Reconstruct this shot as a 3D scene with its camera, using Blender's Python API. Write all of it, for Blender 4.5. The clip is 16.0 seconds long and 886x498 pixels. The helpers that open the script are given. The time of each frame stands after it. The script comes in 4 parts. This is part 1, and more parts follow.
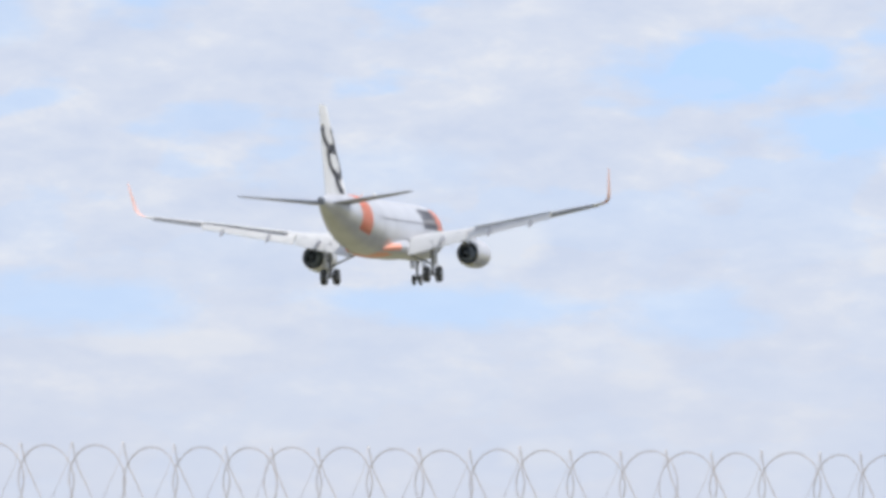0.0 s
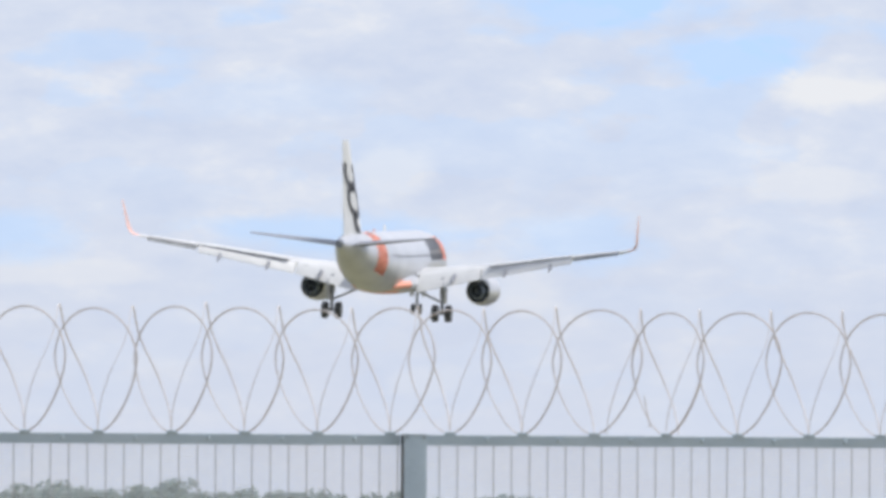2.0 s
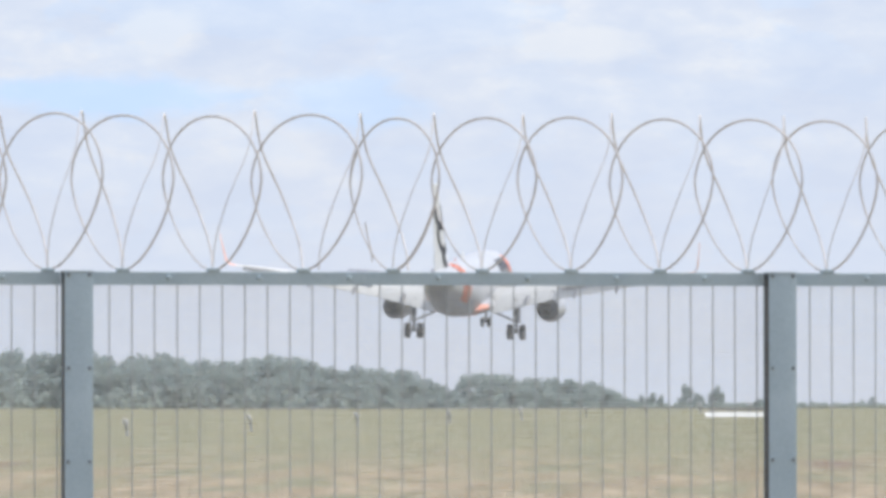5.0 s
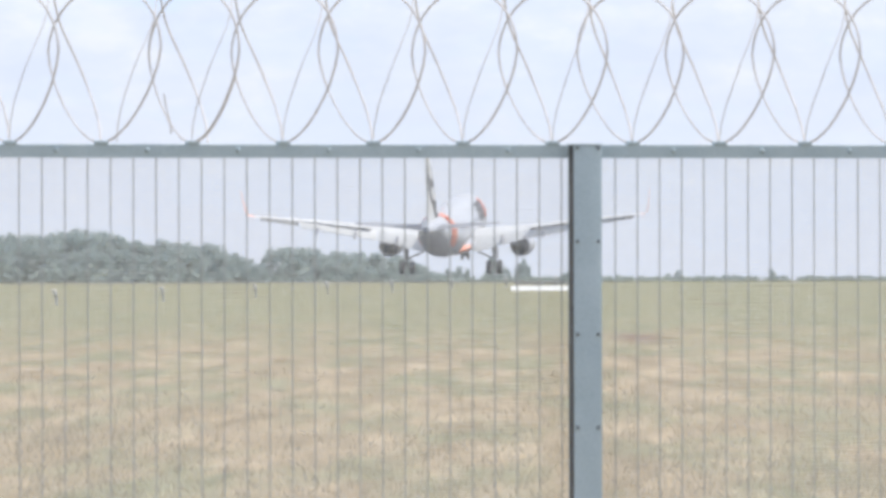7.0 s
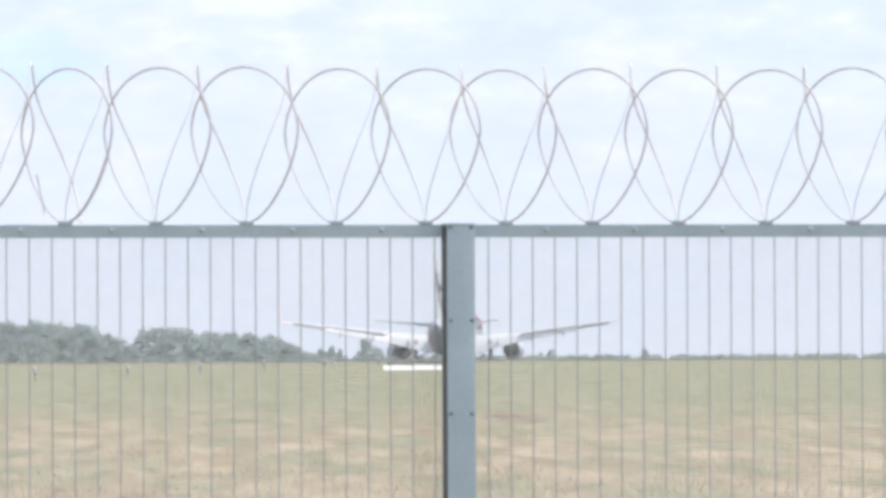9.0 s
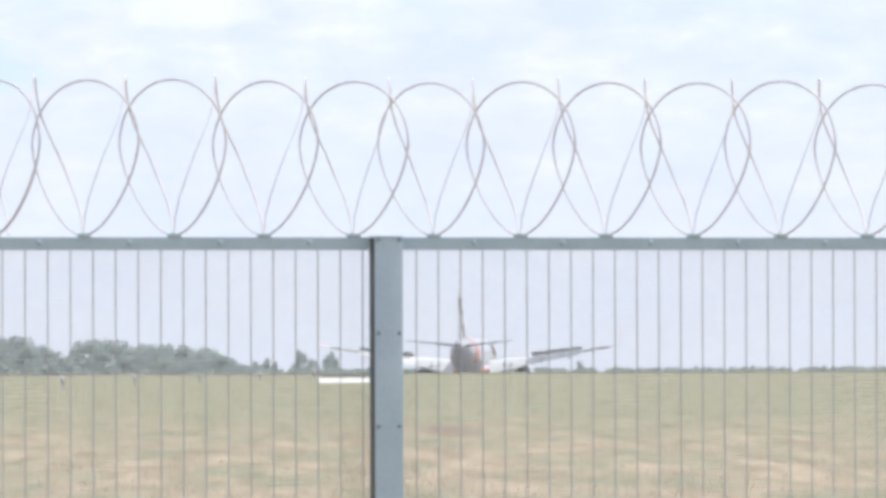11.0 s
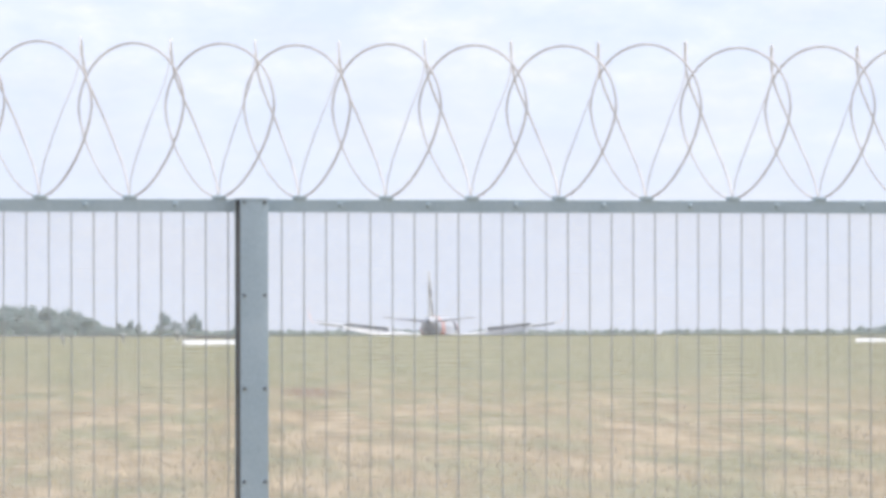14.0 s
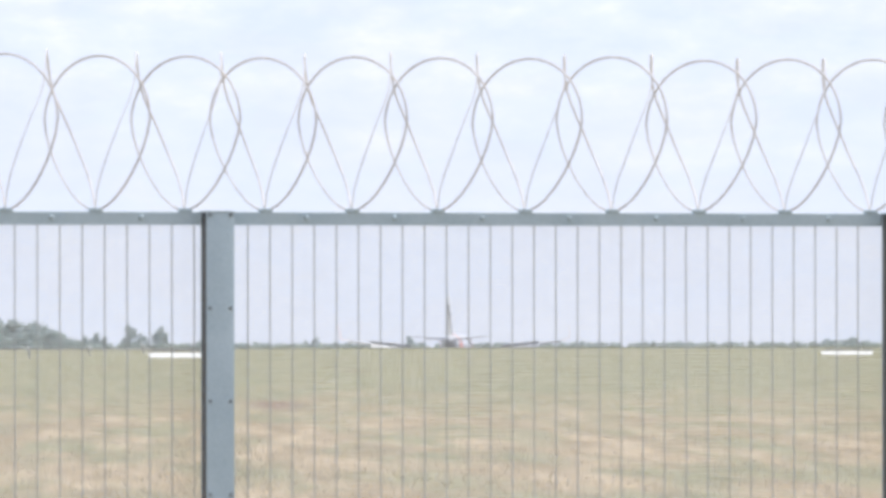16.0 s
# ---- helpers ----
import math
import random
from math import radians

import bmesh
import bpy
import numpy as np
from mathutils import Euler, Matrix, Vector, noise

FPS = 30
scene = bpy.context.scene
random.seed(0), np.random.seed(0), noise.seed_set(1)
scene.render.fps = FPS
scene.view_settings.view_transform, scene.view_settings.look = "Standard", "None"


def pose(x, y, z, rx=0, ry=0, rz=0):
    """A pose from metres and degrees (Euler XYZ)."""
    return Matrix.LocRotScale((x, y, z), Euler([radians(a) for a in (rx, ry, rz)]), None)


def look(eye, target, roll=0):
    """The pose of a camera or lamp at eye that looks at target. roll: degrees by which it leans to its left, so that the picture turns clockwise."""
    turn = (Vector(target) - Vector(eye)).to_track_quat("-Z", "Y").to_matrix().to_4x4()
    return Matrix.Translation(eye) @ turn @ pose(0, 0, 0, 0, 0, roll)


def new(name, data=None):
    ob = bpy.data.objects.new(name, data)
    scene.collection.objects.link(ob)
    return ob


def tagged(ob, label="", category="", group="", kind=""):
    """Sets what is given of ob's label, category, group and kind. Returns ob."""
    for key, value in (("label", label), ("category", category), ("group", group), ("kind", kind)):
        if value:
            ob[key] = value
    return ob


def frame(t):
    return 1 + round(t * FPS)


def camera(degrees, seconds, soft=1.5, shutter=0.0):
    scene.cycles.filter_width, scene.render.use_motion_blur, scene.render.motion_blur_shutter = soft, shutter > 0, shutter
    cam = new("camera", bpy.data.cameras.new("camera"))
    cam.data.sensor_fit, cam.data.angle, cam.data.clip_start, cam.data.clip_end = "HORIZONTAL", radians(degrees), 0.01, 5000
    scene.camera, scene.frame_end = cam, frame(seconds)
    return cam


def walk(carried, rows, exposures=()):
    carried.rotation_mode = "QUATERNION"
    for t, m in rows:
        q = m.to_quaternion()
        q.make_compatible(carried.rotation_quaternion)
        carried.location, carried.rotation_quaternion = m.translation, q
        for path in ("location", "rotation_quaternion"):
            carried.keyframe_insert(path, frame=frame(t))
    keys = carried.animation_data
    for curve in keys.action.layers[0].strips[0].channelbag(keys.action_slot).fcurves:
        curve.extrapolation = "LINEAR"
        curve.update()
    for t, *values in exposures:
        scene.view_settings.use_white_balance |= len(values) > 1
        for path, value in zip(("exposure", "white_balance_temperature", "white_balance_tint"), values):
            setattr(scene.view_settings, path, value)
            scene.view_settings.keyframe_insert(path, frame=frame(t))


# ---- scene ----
def view(x, y, pan, tilt, roll):
    """The camera's pose from its place, its pan to the right, its upward tilt and its roll, in degrees."""
    a, b = radians(pan), radians(tilt)
    way = Vector((math.sin(a) * math.cos(b), math.cos(a) * math.cos(b), math.sin(b)))
    eye = Vector((x, y, EYE))
    return look(eye, eye + 100 * way, roll)


EYE = 1.75
cam = camera(5.611, 16.0, soft=4.0)
walk(cam, [
    (0, view(0.158, -25.080, -3.7074, 2.2558, 0.472)),
    (0.5, view(0.111, -17.534, -4.0255, 2.2497, 0.578)),
    (1, view(0.110, -17.507, -3.3829, 2.0002, 0.429)),
    (1.5, view(0.073, -11.548, -3.3020, 2.0416, 0.329)),
    (2, view(0.050, -8.066, -2.9843, 1.8029, 0.243)),
    (2.5, view(0.037, -8.024, -2.5036, 1.3963, 0.129)),
    (3, view(0.062, -7.948, -2.0666, 0.9829, 0.159)),
    (3.2, view(0.050, -8.025, -1.9120, 1.0225, 0.122)),
    (5.3, view(-0.017, -0.000, -1.3176, 0.9165, -0.140)),
    (5.5, view(-0.014, 0.000, -0.9302, 0.9368, -0.217)),
    (6, view(-0.014, -0.000, -0.3511, 0.7558, -0.153)),
    (6.5, view(-0.015, -0.000, -0.3371, 0.4604, -0.190)),
    (7, view(-0.008, -0.000, -0.2853, 0.1200, -0.117)),
    (7.5, view(-0.008, 0.000, -0.0231, 0.4432, -0.230)),
    (8, view(-0.014, 0.000, 0.0470, 0.7384, -0.267)),
    (8.5, view(-0.011, 0.000, 0.4216, 0.6690, -0.272)),
    (9, view(-0.011, 0.000, 0.5252, 0.6221, -0.273)),
    (9.5, view(-0.003, -0.000, 1.0007, 0.5846, -0.280)),
    (9.7, view(-0.000, -0.000, 0.9650, 0.5918, -0.260)),
    (11.8, view(0.019, 0.000, 0.9917, 0.7381, -0.122)),
    (12, view(0.019, 0.000, 1.0985, 0.6360, -0.172)),
    (12.5, view(0.020, 0.000, 1.4381, 0.2175, -0.213)),
    (13, view(0.016, 0.000, 1.8278, 0.0126, -0.276)),
    (13.5, view(0.008, -0.000, 1.8122, 0.3344, -0.146)),
    (14, view(0.009, 0.000, 1.7964, 0.4603, -0.078)),
    (14.5, view(0.016, -0.000, 1.6934, 0.5299, -0.108)),
    (15, view(0.013, 0.000, 1.6461, 0.5614, -0.076)),
    (15.5, view(0.009, 0.000, 1.7754, 0.5656, -0.078)),
    (16, view(0.009, -0.000, 2.0118, 0.5413, -0.076)),
], exposures=[
    (0, -0.02, 6500, 10), (3.2, 0.0, 6500, 10), (5.3, 0.08, 6500, 8.5), (6.4, 0.09, 6500, 8.5),
    (7.0, 0.26, 6520, 9), (8.0, 0.40, 6500, 9), (9.0, 0.34, 6490, 9), (12.0, 0.32, 6540, 10), (16.0, 0.33, 6530, 10.3),
])

# ---- daylight: high sun on the right, thin broken cloud ----
SUN_ELEVATION, SUN_AZIMUTH = 56, 66
world = bpy.data.worlds.new("daylight")
scene.world = world
world.use_nodes = True
wn, wl = world.node_tree.nodes, world.node_tree.links
wn.clear()
sky = wn.new("ShaderNodeTexSky")
sky.sky_type, sky.sun_disc = "NISHITA", False
sky.sun_elevation, sky.sun_rotation = radians(SUN_ELEVATION), radians(SUN_AZIMUTH)
sky.dust_density, sky.ozone_density = 0.6, 2.0
coords = wn.new("ShaderNodeTexCoord")
lift = wn.new("ShaderNodeVectorMath")
lift.operation, lift.inputs[1].default_value = "ADD", (0, 0, 0.22)
unit = wn.new("ShaderNodeVectorMath")
unit.operation = "NORMALIZE"
wl.new(coords.outputs["Generated"], lift.inputs[0])
wl.new(lift.outputs[0], unit.inputs[0])
wl.new(unit.outputs[0], sky.inputs["Vector"])


def cloud_noise(stretch, scale, offset, detail, roughness, warp):
    m = wn.new("ShaderNodeMapping")
    m.inputs["Scale"].default_value, m.inputs["Location"].default_value = stretch, offset
    n = wn.new("ShaderNodeTexNoise")
    n.inputs["Scale"].default_value, n.inputs["Detail"].default_value = scale, detail
    n.inputs["Roughness"].default_value, n.inputs["Distortion"].default_value = roughness, warp
    wl.new(coords.outputs["Generated"], m.inputs["Vector"])
    wl.new(m.outputs[0], n.inputs["Vector"])
    return n.outputs["Fac"]


def ramp(socket, nodes, links, *stops):
    r = nodes.new("ShaderNodeValToRGB")
    while len(r.color_ramp.elements) < len(stops):
        r.color_ramp.elements.new(0.5)
    for e, (p, c) in zip(r.color_ramp.elements, stops):
        e.position, e.color = p, (*c, 1) if len(c) == 3 else c
    links.new(socket, r.inputs["Fac"])
    return r.outputs["Color"]


cover = ramp(cloud_noise((1, 1, 2.6), 55, (0.32, 0.1, 0.25), 6, 0.5, 0.1), wn, wl, (0.33, (0, 0, 0)), (0.48, (1, 1, 1)))
shade = ramp(cloud_noise((1, 1, 2.4), 85, (0.9, 0.5, 0.1), 6, 0.62, 0.1), wn, wl, (0.35, (0.695, 0.77, 0.94)), (0.55, (0.778, 0.835, 0.965)), (0.74, (0.93, 0.945, 0.99)))
blue = wn.new("ShaderNodeVectorMath")
blue.operation = "MULTIPLY_ADD"
blue.inputs[1].default_value, blue.inputs[2].default_value = (0.135, 0.145, 0.15), (0.28, 0.305, 0.34)
wl.new(sky.outputs[0], blue.inputs[0])
mix = wn.new("ShaderNodeMix")
mix.data_type = "RGBA"
thin = wn.new("ShaderNodeMath")
thin.operation, thin.inputs[1].default_value = "MULTIPLY", 0.95


def sky_spot(pan, tilt, wide, high, rag):
    """1 inside a ragged oval of sky at that pan and tilt, falling to 0 at its edge; all in degrees."""
    m, d = wn.new("ShaderNodeMapping"), wn.new("ShaderNodeVectorMath")
    k = (1 / math.sin(radians(wide)), 0, 1 / math.sin(radians(high)))
    m.inputs["Scale"].default_value = k
    m.inputs["Location"].default_value = (-math.sin(radians(pan)) * k[0], 0, -math.sin(radians(tilt)) * k[2])
    d.operation = "LENGTH"
    wl.new(coords.outputs["Generated"], m.inputs["Vector"])
    wl.new(m.outputs[0], d.inputs[0])
    ragged, out = wn.new("ShaderNodeMath"), wn.new("ShaderNodeMapRange")
    ragged.operation, ragged.inputs[1].default_value = "MULTIPLY_ADD", rag
    wl.new(RAGGED, ragged.inputs[0])
    wl.new(d.outputs["Value"], ragged.inputs[2])
    for key, value in (("From Min", 0.55 + rag / 2), ("From Max", 1.15 + rag / 2), ("To Min", 1.0), ("To Max", 0.0)):
        out.inputs[key].default_value = value
    wl.new(ragged.outputs[0], out.inputs["Value"])
    return out.outputs[0]


def together(sockets, weights):
    total = None
    for socket, weight in zip(sockets, weights):
        w = wn.new("ShaderNodeMath")
        w.operation, w.inputs[1].default_value = "MULTIPLY", weight
        wl.new(socket, w.inputs[0])
        if total:
            both = wn.new("ShaderNodeMath")
            both.operation = "MAXIMUM"
            wl.new(total, both.inputs[0])
            wl.new(w.outputs[0], both.inputs[1])
            w = both
        total = w.outputs[0]
    return total


RAGGED = cloud_noise((1, 1, 2.4), 130, (0.4, 0.2, 0.7), 5, 0.6, 0.2)
# blue gaps between the clouds, and brighter puffs on them
GAPS = [(-1.97, 3.37, 0.75, 0.22, 0.8), (-1.2, 3.02, 0.5, 0.2, 0.85), (-3.7, 1.9, 0.9, 0.14, 0.6), (-6.1, 1.9, 0.9, 0.2, 0.55), (-2.1, 1.85, 0.5, 0.2, 0.45), (-4.1, 2.75, 0.8, 0.16, 0.22), (-6.6, 3.7, 0.3, 0.2, 0.5)]
PUFFS = [(-0.5, 2.83, 0.5, 0.13, 1.0), (-0.75, 2.2, 0.55, 0.13, 0.6), (-2.47, 1.54, 0.25, 0.17, 0.5), (-3.3, 2.3, 0.3, 0.2, 0.6), (-5.4, 1.65, 0.7, 0.1, 0.6), (-3.1, 0.95, 0.25, 0.1, 0.6)]
gap = together([sky_spot(*g[:4], 1.6) for g in GAPS], [g[4] for g in GAPS])
puff = together([sky_spot(*g[:4], 1.8) for g in PUFFS], [g[4] for g in PUFFS])
# the cloud sheet thickens towards the horizon
updown, low = wn.new("ShaderNodeSeparateXYZ"), wn.new("ShaderNodeMapRange")
wl.new(coords.outputs["Generated"], updown.inputs[0])
wl.new(updown.outputs["Z"], low.inputs["Value"])
for key, value in (("From Min", 0.037), ("From Max", 0.075), ("To Min", 0.95), ("To Max", 0.0)):
    low.inputs[key].default_value = value
sheet = wn.new("ShaderNodeMath")
sheet.operation = "MAXIMUM"
wl.new(cover, sheet.inputs[0])
wl.new(low.outputs[0], sheet.inputs[1])
clear = wn.new("ShaderNodeMath")
clear.operation = "SUBTRACT"
clear.use_clamp = True
wl.new(sheet.outputs[0], clear.inputs[0])
wl.new(gap, clear.inputs[1])
clouded = wn.new("ShaderNodeMath")
clouded.operation = "MAXIMUM"
wl.new(clear.outputs[0], clouded.inputs[0])
wl.new(puff, clouded.inputs[1])
wl.new(clouded.outputs[0], thin.inputs[0])
wl.new(thin.outputs[0], mix.inputs["Factor"])
wl.new(blue.outputs[0], mix.inputs["A"])
# and it evens out into haze lowest down
haze, even = wn.new("ShaderNodeMapRange"), wn.new("ShaderNodeMix")
for key, value in (("From Min", 0.006), ("From Max", 0.040), ("To Min", 0.8), ("To Max", 0.0)):
    haze.inputs[key].default_value = value
wl.new(updown.outputs["Z"], haze.inputs["Value"])
even.data_type, even.inputs["B"].default_value = "RGBA", (0.735, 0.775, 0.895, 1)
wl.new(haze.outputs[0], even.inputs["Factor"])
bright = wn.new("ShaderNodeMix")
bright.data_type, bright.inputs["B"].default_value = "RGBA", (0.94, 0.95, 0.98, 1)
wl.new(puff, bright.inputs["Factor"])
wl.new(shade, bright.inputs["A"])
wl.new(bright.outputs["Result"], even.inputs["A"])
wl.new(even.outputs["Result"], mix.inputs["B"])
back, wout = wn.new("ShaderNodeBackground"), wn.new("ShaderNodeOutputWorld")
back.inputs["Strength"].default_value = 0.91
wl.new(mix.outputs["Result"], back.inputs["Color"])
wl.new(back.outputs[0], wout.inputs["Surface"])

sun = new("sun", bpy.data.lights.new("sun", "SUN"))
sun.data.energy, sun.data.angle, sun.data.color = 4.2, radians(0.53), (1.0, 0.95, 0.88)
_a, _e = radians(SUN_AZIMUTH), radians(SUN_ELEVATION)
sun.matrix_world = look((0, 0, 60), (-math.sin(_a) * math.cos(_e), -math.cos(_a) * math.cos(_e), 60 - math.sin(_e)))


# ---- materials ----
def material(name, low, high, scale=8.0, roughness=0.6, metallic=0.0, bump=0.0, fine=60.0, spread=0.25, stretch=(1, 1, 1)):
    """Two scales of noise between two colours, with a matching spread of roughness and fine relief."""
    m = bpy.data.materials.new(name)
    m.use_nodes = True
    n, l = m.node_tree.nodes, m.node_tree.links
    b = n["Principled BSDF"]
    tc, mp = n.new("ShaderNodeTexCoord"), n.new("ShaderNodeMapping")
    mp.inputs["Scale"].default_value = stretch
    l.new(tc.outputs["Object"], mp.inputs["Vector"])
    big, small = n.new("ShaderNodeTexNoise"), n.new("ShaderNodeTexNoise")
    big.inputs["Scale"].default_value, big.inputs["Detail"].default_value = scale, 4
    small.inputs["Scale"].default_value, small.inputs["Detail"].default_value = fine, 3
    l.new(mp.outputs[0], big.inputs["Vector"])
    l.new(mp.outputs[0], small.inputs["Vector"])
    both = n.new("ShaderNodeMath")
    both.operation = "MULTIPLY_ADD"
    both.inputs[1].default_value = 0.4
    l.new(small.outputs["Fac"], both.inputs[0])
    half = n.new("ShaderNodeMath")
    half.operation, half.inputs[1].default_value = "MULTIPLY", 0.6
    l.new(big.outputs["Fac"], half.inputs[0])
    l.new(half.outputs[0], both.inputs[2])
    col = ramp(both.outputs[0], n, l, (0.5 - spread / 2, low), (0.5 + spread / 2, high))
    l.new(col, b.inputs["Base Color"])
    b.inputs["Roughness"].default_value, b.inputs["Metallic"].default_value = roughness, metallic
    if bump:
        bp = n.new("ShaderNodeBump")
        bp.inputs["Strength"].default_value, bp.inputs["Distance"].default_value = bump, 0.01
        l.new(small.outputs["Fac"], bp.inputs["Height"])
        l.new(bp.outputs[0], b.inputs["Normal"])
    return m


MAT = dict(
    steel=material("painted_grey_steel", (0.36, 0.45, 0.505), (0.44, 0.53, 0.585), 5, 0.55, 0.0, 0.15, 90),
    galvanised=material("galvanised_wire", (0.40, 0.42, 0.43), (0.52, 0.54, 0.55), 30, 0.5, 0.15, 0.0, 200),
    cross_wire=material("bright_galvanised_cross_wire", (0.74, 0.75, 0.75), (0.84, 0.85, 0.85), 30, 0.45, 0.1, 0.0, 200),
    razor=material("weathered_razor_wire", (0.50, 0.475, 0.47), (0.66, 0.63, 0.62), 14, 0.7, 0.0, 0.0, 160),
    bolt=material("bolt_steel", (0.15, 0.17, 0.19), (0.24, 0.26, 0.28), 60, 0.5, 0.4),
    silver=material("silver_grey_aircraft_paint", (0.475, 0.49, 0.535), (0.565, 0.58, 0.625), 0.5, 0.32, 0.3, 0.0, 6),
    white=material("white_aircraft_paint", (0.72, 0.72, 0.72), (0.82, 0.82, 0.82), 0.6, 0.4, 0.0, 0.0, 8),
    wing=material("light_grey_wing_paint", (0.48, 0.49, 0.51), (0.60, 0.61, 0.62), 0.7, 0.45, 0.0, 0.0, 9),
    flap=material("off_white_flap_paint", (0.54, 0.55, 0.56), (0.64, 0.65, 0.66), 0.7, 0.4, 0.0, 0.0, 9),
    orange=material("orange_aircraft_paint", (0.81, 0.34, 0.24), (0.88, 0.41, 0.30), 1.0, 0.4),
    faded=material("faded_red_orange_paint", (0.66, 0.40, 0.35), (0.76, 0.49, 0.43), 1.0, 0.45),
    charcoal=material("charcoal_aircraft_paint", (0.10, 0.105, 0.125), (0.16, 0.165, 0.19), 1.5, 0.45),
    aileron=material("aileron_shade_grey", (0.09, 0.10, 0.11), (0.15, 0.16, 0.17), 1.0, 0.5),
    spoiler=material("window_grey_and_spoiler_shade", (0.25, 0.26, 0.29), (0.33, 0.34, 0.37), 1.0, 0.5),
    duct=material("blue_grey_duct_lining", (0.22, 0.26, 0.34), (0.29, 0.33, 0.41), 3, 0.8),
    lettering=material("pale_grey_lettering", (0.5, 0.5, 0.52), (0.6, 0.6, 0.62), 2.0, 0.45),
    nozzle=material("heat_stained_nozzle", (0.12, 0.15, 0.21), (0.18, 0.215, 0.28), 3, 0.75, 0.1),
    rubber=material("tyre_rubber", (0.045, 0.047, 0.05), (0.085, 0.087, 0.09), 6, 0.85, 0.0, 0.2),
    leg=material("landing_gear_steel", (0.20, 0.21, 0.23), (0.34, 0.35, 0.37), 4, 0.45, 0.3),
    hub=material("wheel_hub_alloy", (0.35, 0.36, 0.38), (0.5, 0.5, 0.52), 4, 0.4, 0.6),
    bark=material("eucalypt_bark", (0.16, 0.14, 0.11), (0.30, 0.27, 0.23), 1.2, 0.9, 0.0, 0.3, 8),
    marker=material("white_marker_paint", (0.74, 0.74, 0.72), (0.84, 0.84, 0.83), 6, 0.5),
    worn=material("weathered_marker_paint", (0.42, 0.42, 0.41), (0.55, 0.55, 0.54), 6, 0.6),
    band=material("board_leg_and_post_shade_dark", (0.05, 0.05, 0.055), (0.09, 0.09, 0.09), 6, 0.6),
    sleeve=material("grey_marker_sleeve", (0.14, 0.14, 0.15), (0.22, 0.22, 0.22), 6, 0.6),
    panel=material("mid_grey_aircraft_paint", (0.17, 0.18, 0.22), (0.25, 0.26, 0.30), 1.5, 0.45),
    asphalt=material("runway_asphalt", (0.055, 0.055, 0.058), (0.10, 0.10, 0.10), 0.05, 0.9, 0.0, 0.1, 4),
)


def foliage_material(name, low, high):
    m = bpy.data.materials.new(name)
    m.use_nodes = True
    n, l = m.node_tree.nodes, m.node_tree.links
    b = n["Principled BSDF"]
    g, tc, no = n.new("ShaderNodeNewGeometry"), n.new("ShaderNodeTexCoord"), n.new("ShaderNodeTexNoise")
    info = n.new("ShaderNodeObjectInfo")
    no.inputs["Scale"].default_value, no.inputs["Detail"].default_value = 0.35, 3
    l.new(tc.outputs["Object"], no.inputs["Vector"])
    s1 = n.new("ShaderNodeMath")
    s1.operation, s1.inputs[1].default_value = "MULTIPLY_ADD", 0.2
    s2 = n.new("ShaderNodeMath")
    s2.operation, s2.inputs[1].default_value = "MULTIPLY_ADD", 0.3
    l.new(g.outputs["Random Per Island"], s1.inputs[0])
    l.new(s2.outputs[0], s1.inputs[2])
    l.new(info.outputs["Random"], s2.inputs[0])
    s3 = n.new("ShaderNodeMath")
    s3.operation, s3.inputs[1].default_value = "MULTIPLY", 0.4
    l.new(no.outputs["Fac"], s3.inputs[0])
    l.new(s3.outputs[0], s2.inputs[2])
    l.new(ramp(s1.outputs[0], n, l, (0.2, low), (0.85, high)), b.inputs["Base Color"])
    b.inputs["Roughness"].default_value = 0.65
    b.inputs["Specular IOR Level"].default_value = 0.2
    # leaves let part of the light through
    tr, mx = n.new("ShaderNodeBsdfTranslucent"), n.new("ShaderNodeMixShader")
    mx.inputs[0].default_value = 0.5
    l.new(b.inputs["Base Color"].links[0].from_socket, tr.inputs["Color"])
    l.new(b.outputs[0], mx.inputs[1])
    l.new(tr.outputs[0], mx.inputs[2])
    l.new(mx.outputs[0], n["Material Output"].inputs["Surface"])
    return m


# leaf and scrub are lighter than real foliage: distance haze painted into their colour
MAT["leaf"] = foliage_material("haze_paled_eucalypt_leaf", (0.31, 0.38, 0.375), (0.39, 0.455, 0.435))
MAT["scrub"] = foliage_material("haze_paled_scrub", (0.31, 0.37, 0.355), (0.38, 0.44, 0.405))
MAT["crest"] = foliage_material("dull_uncut_grass", (0.28, 0.28, 0.20), (0.39, 0.38, 0.28))
MAT["blade"] = foliage_material("dry_grass_blade", (0.40, 0.35, 0.25), (0.56, 0.49, 0.37))


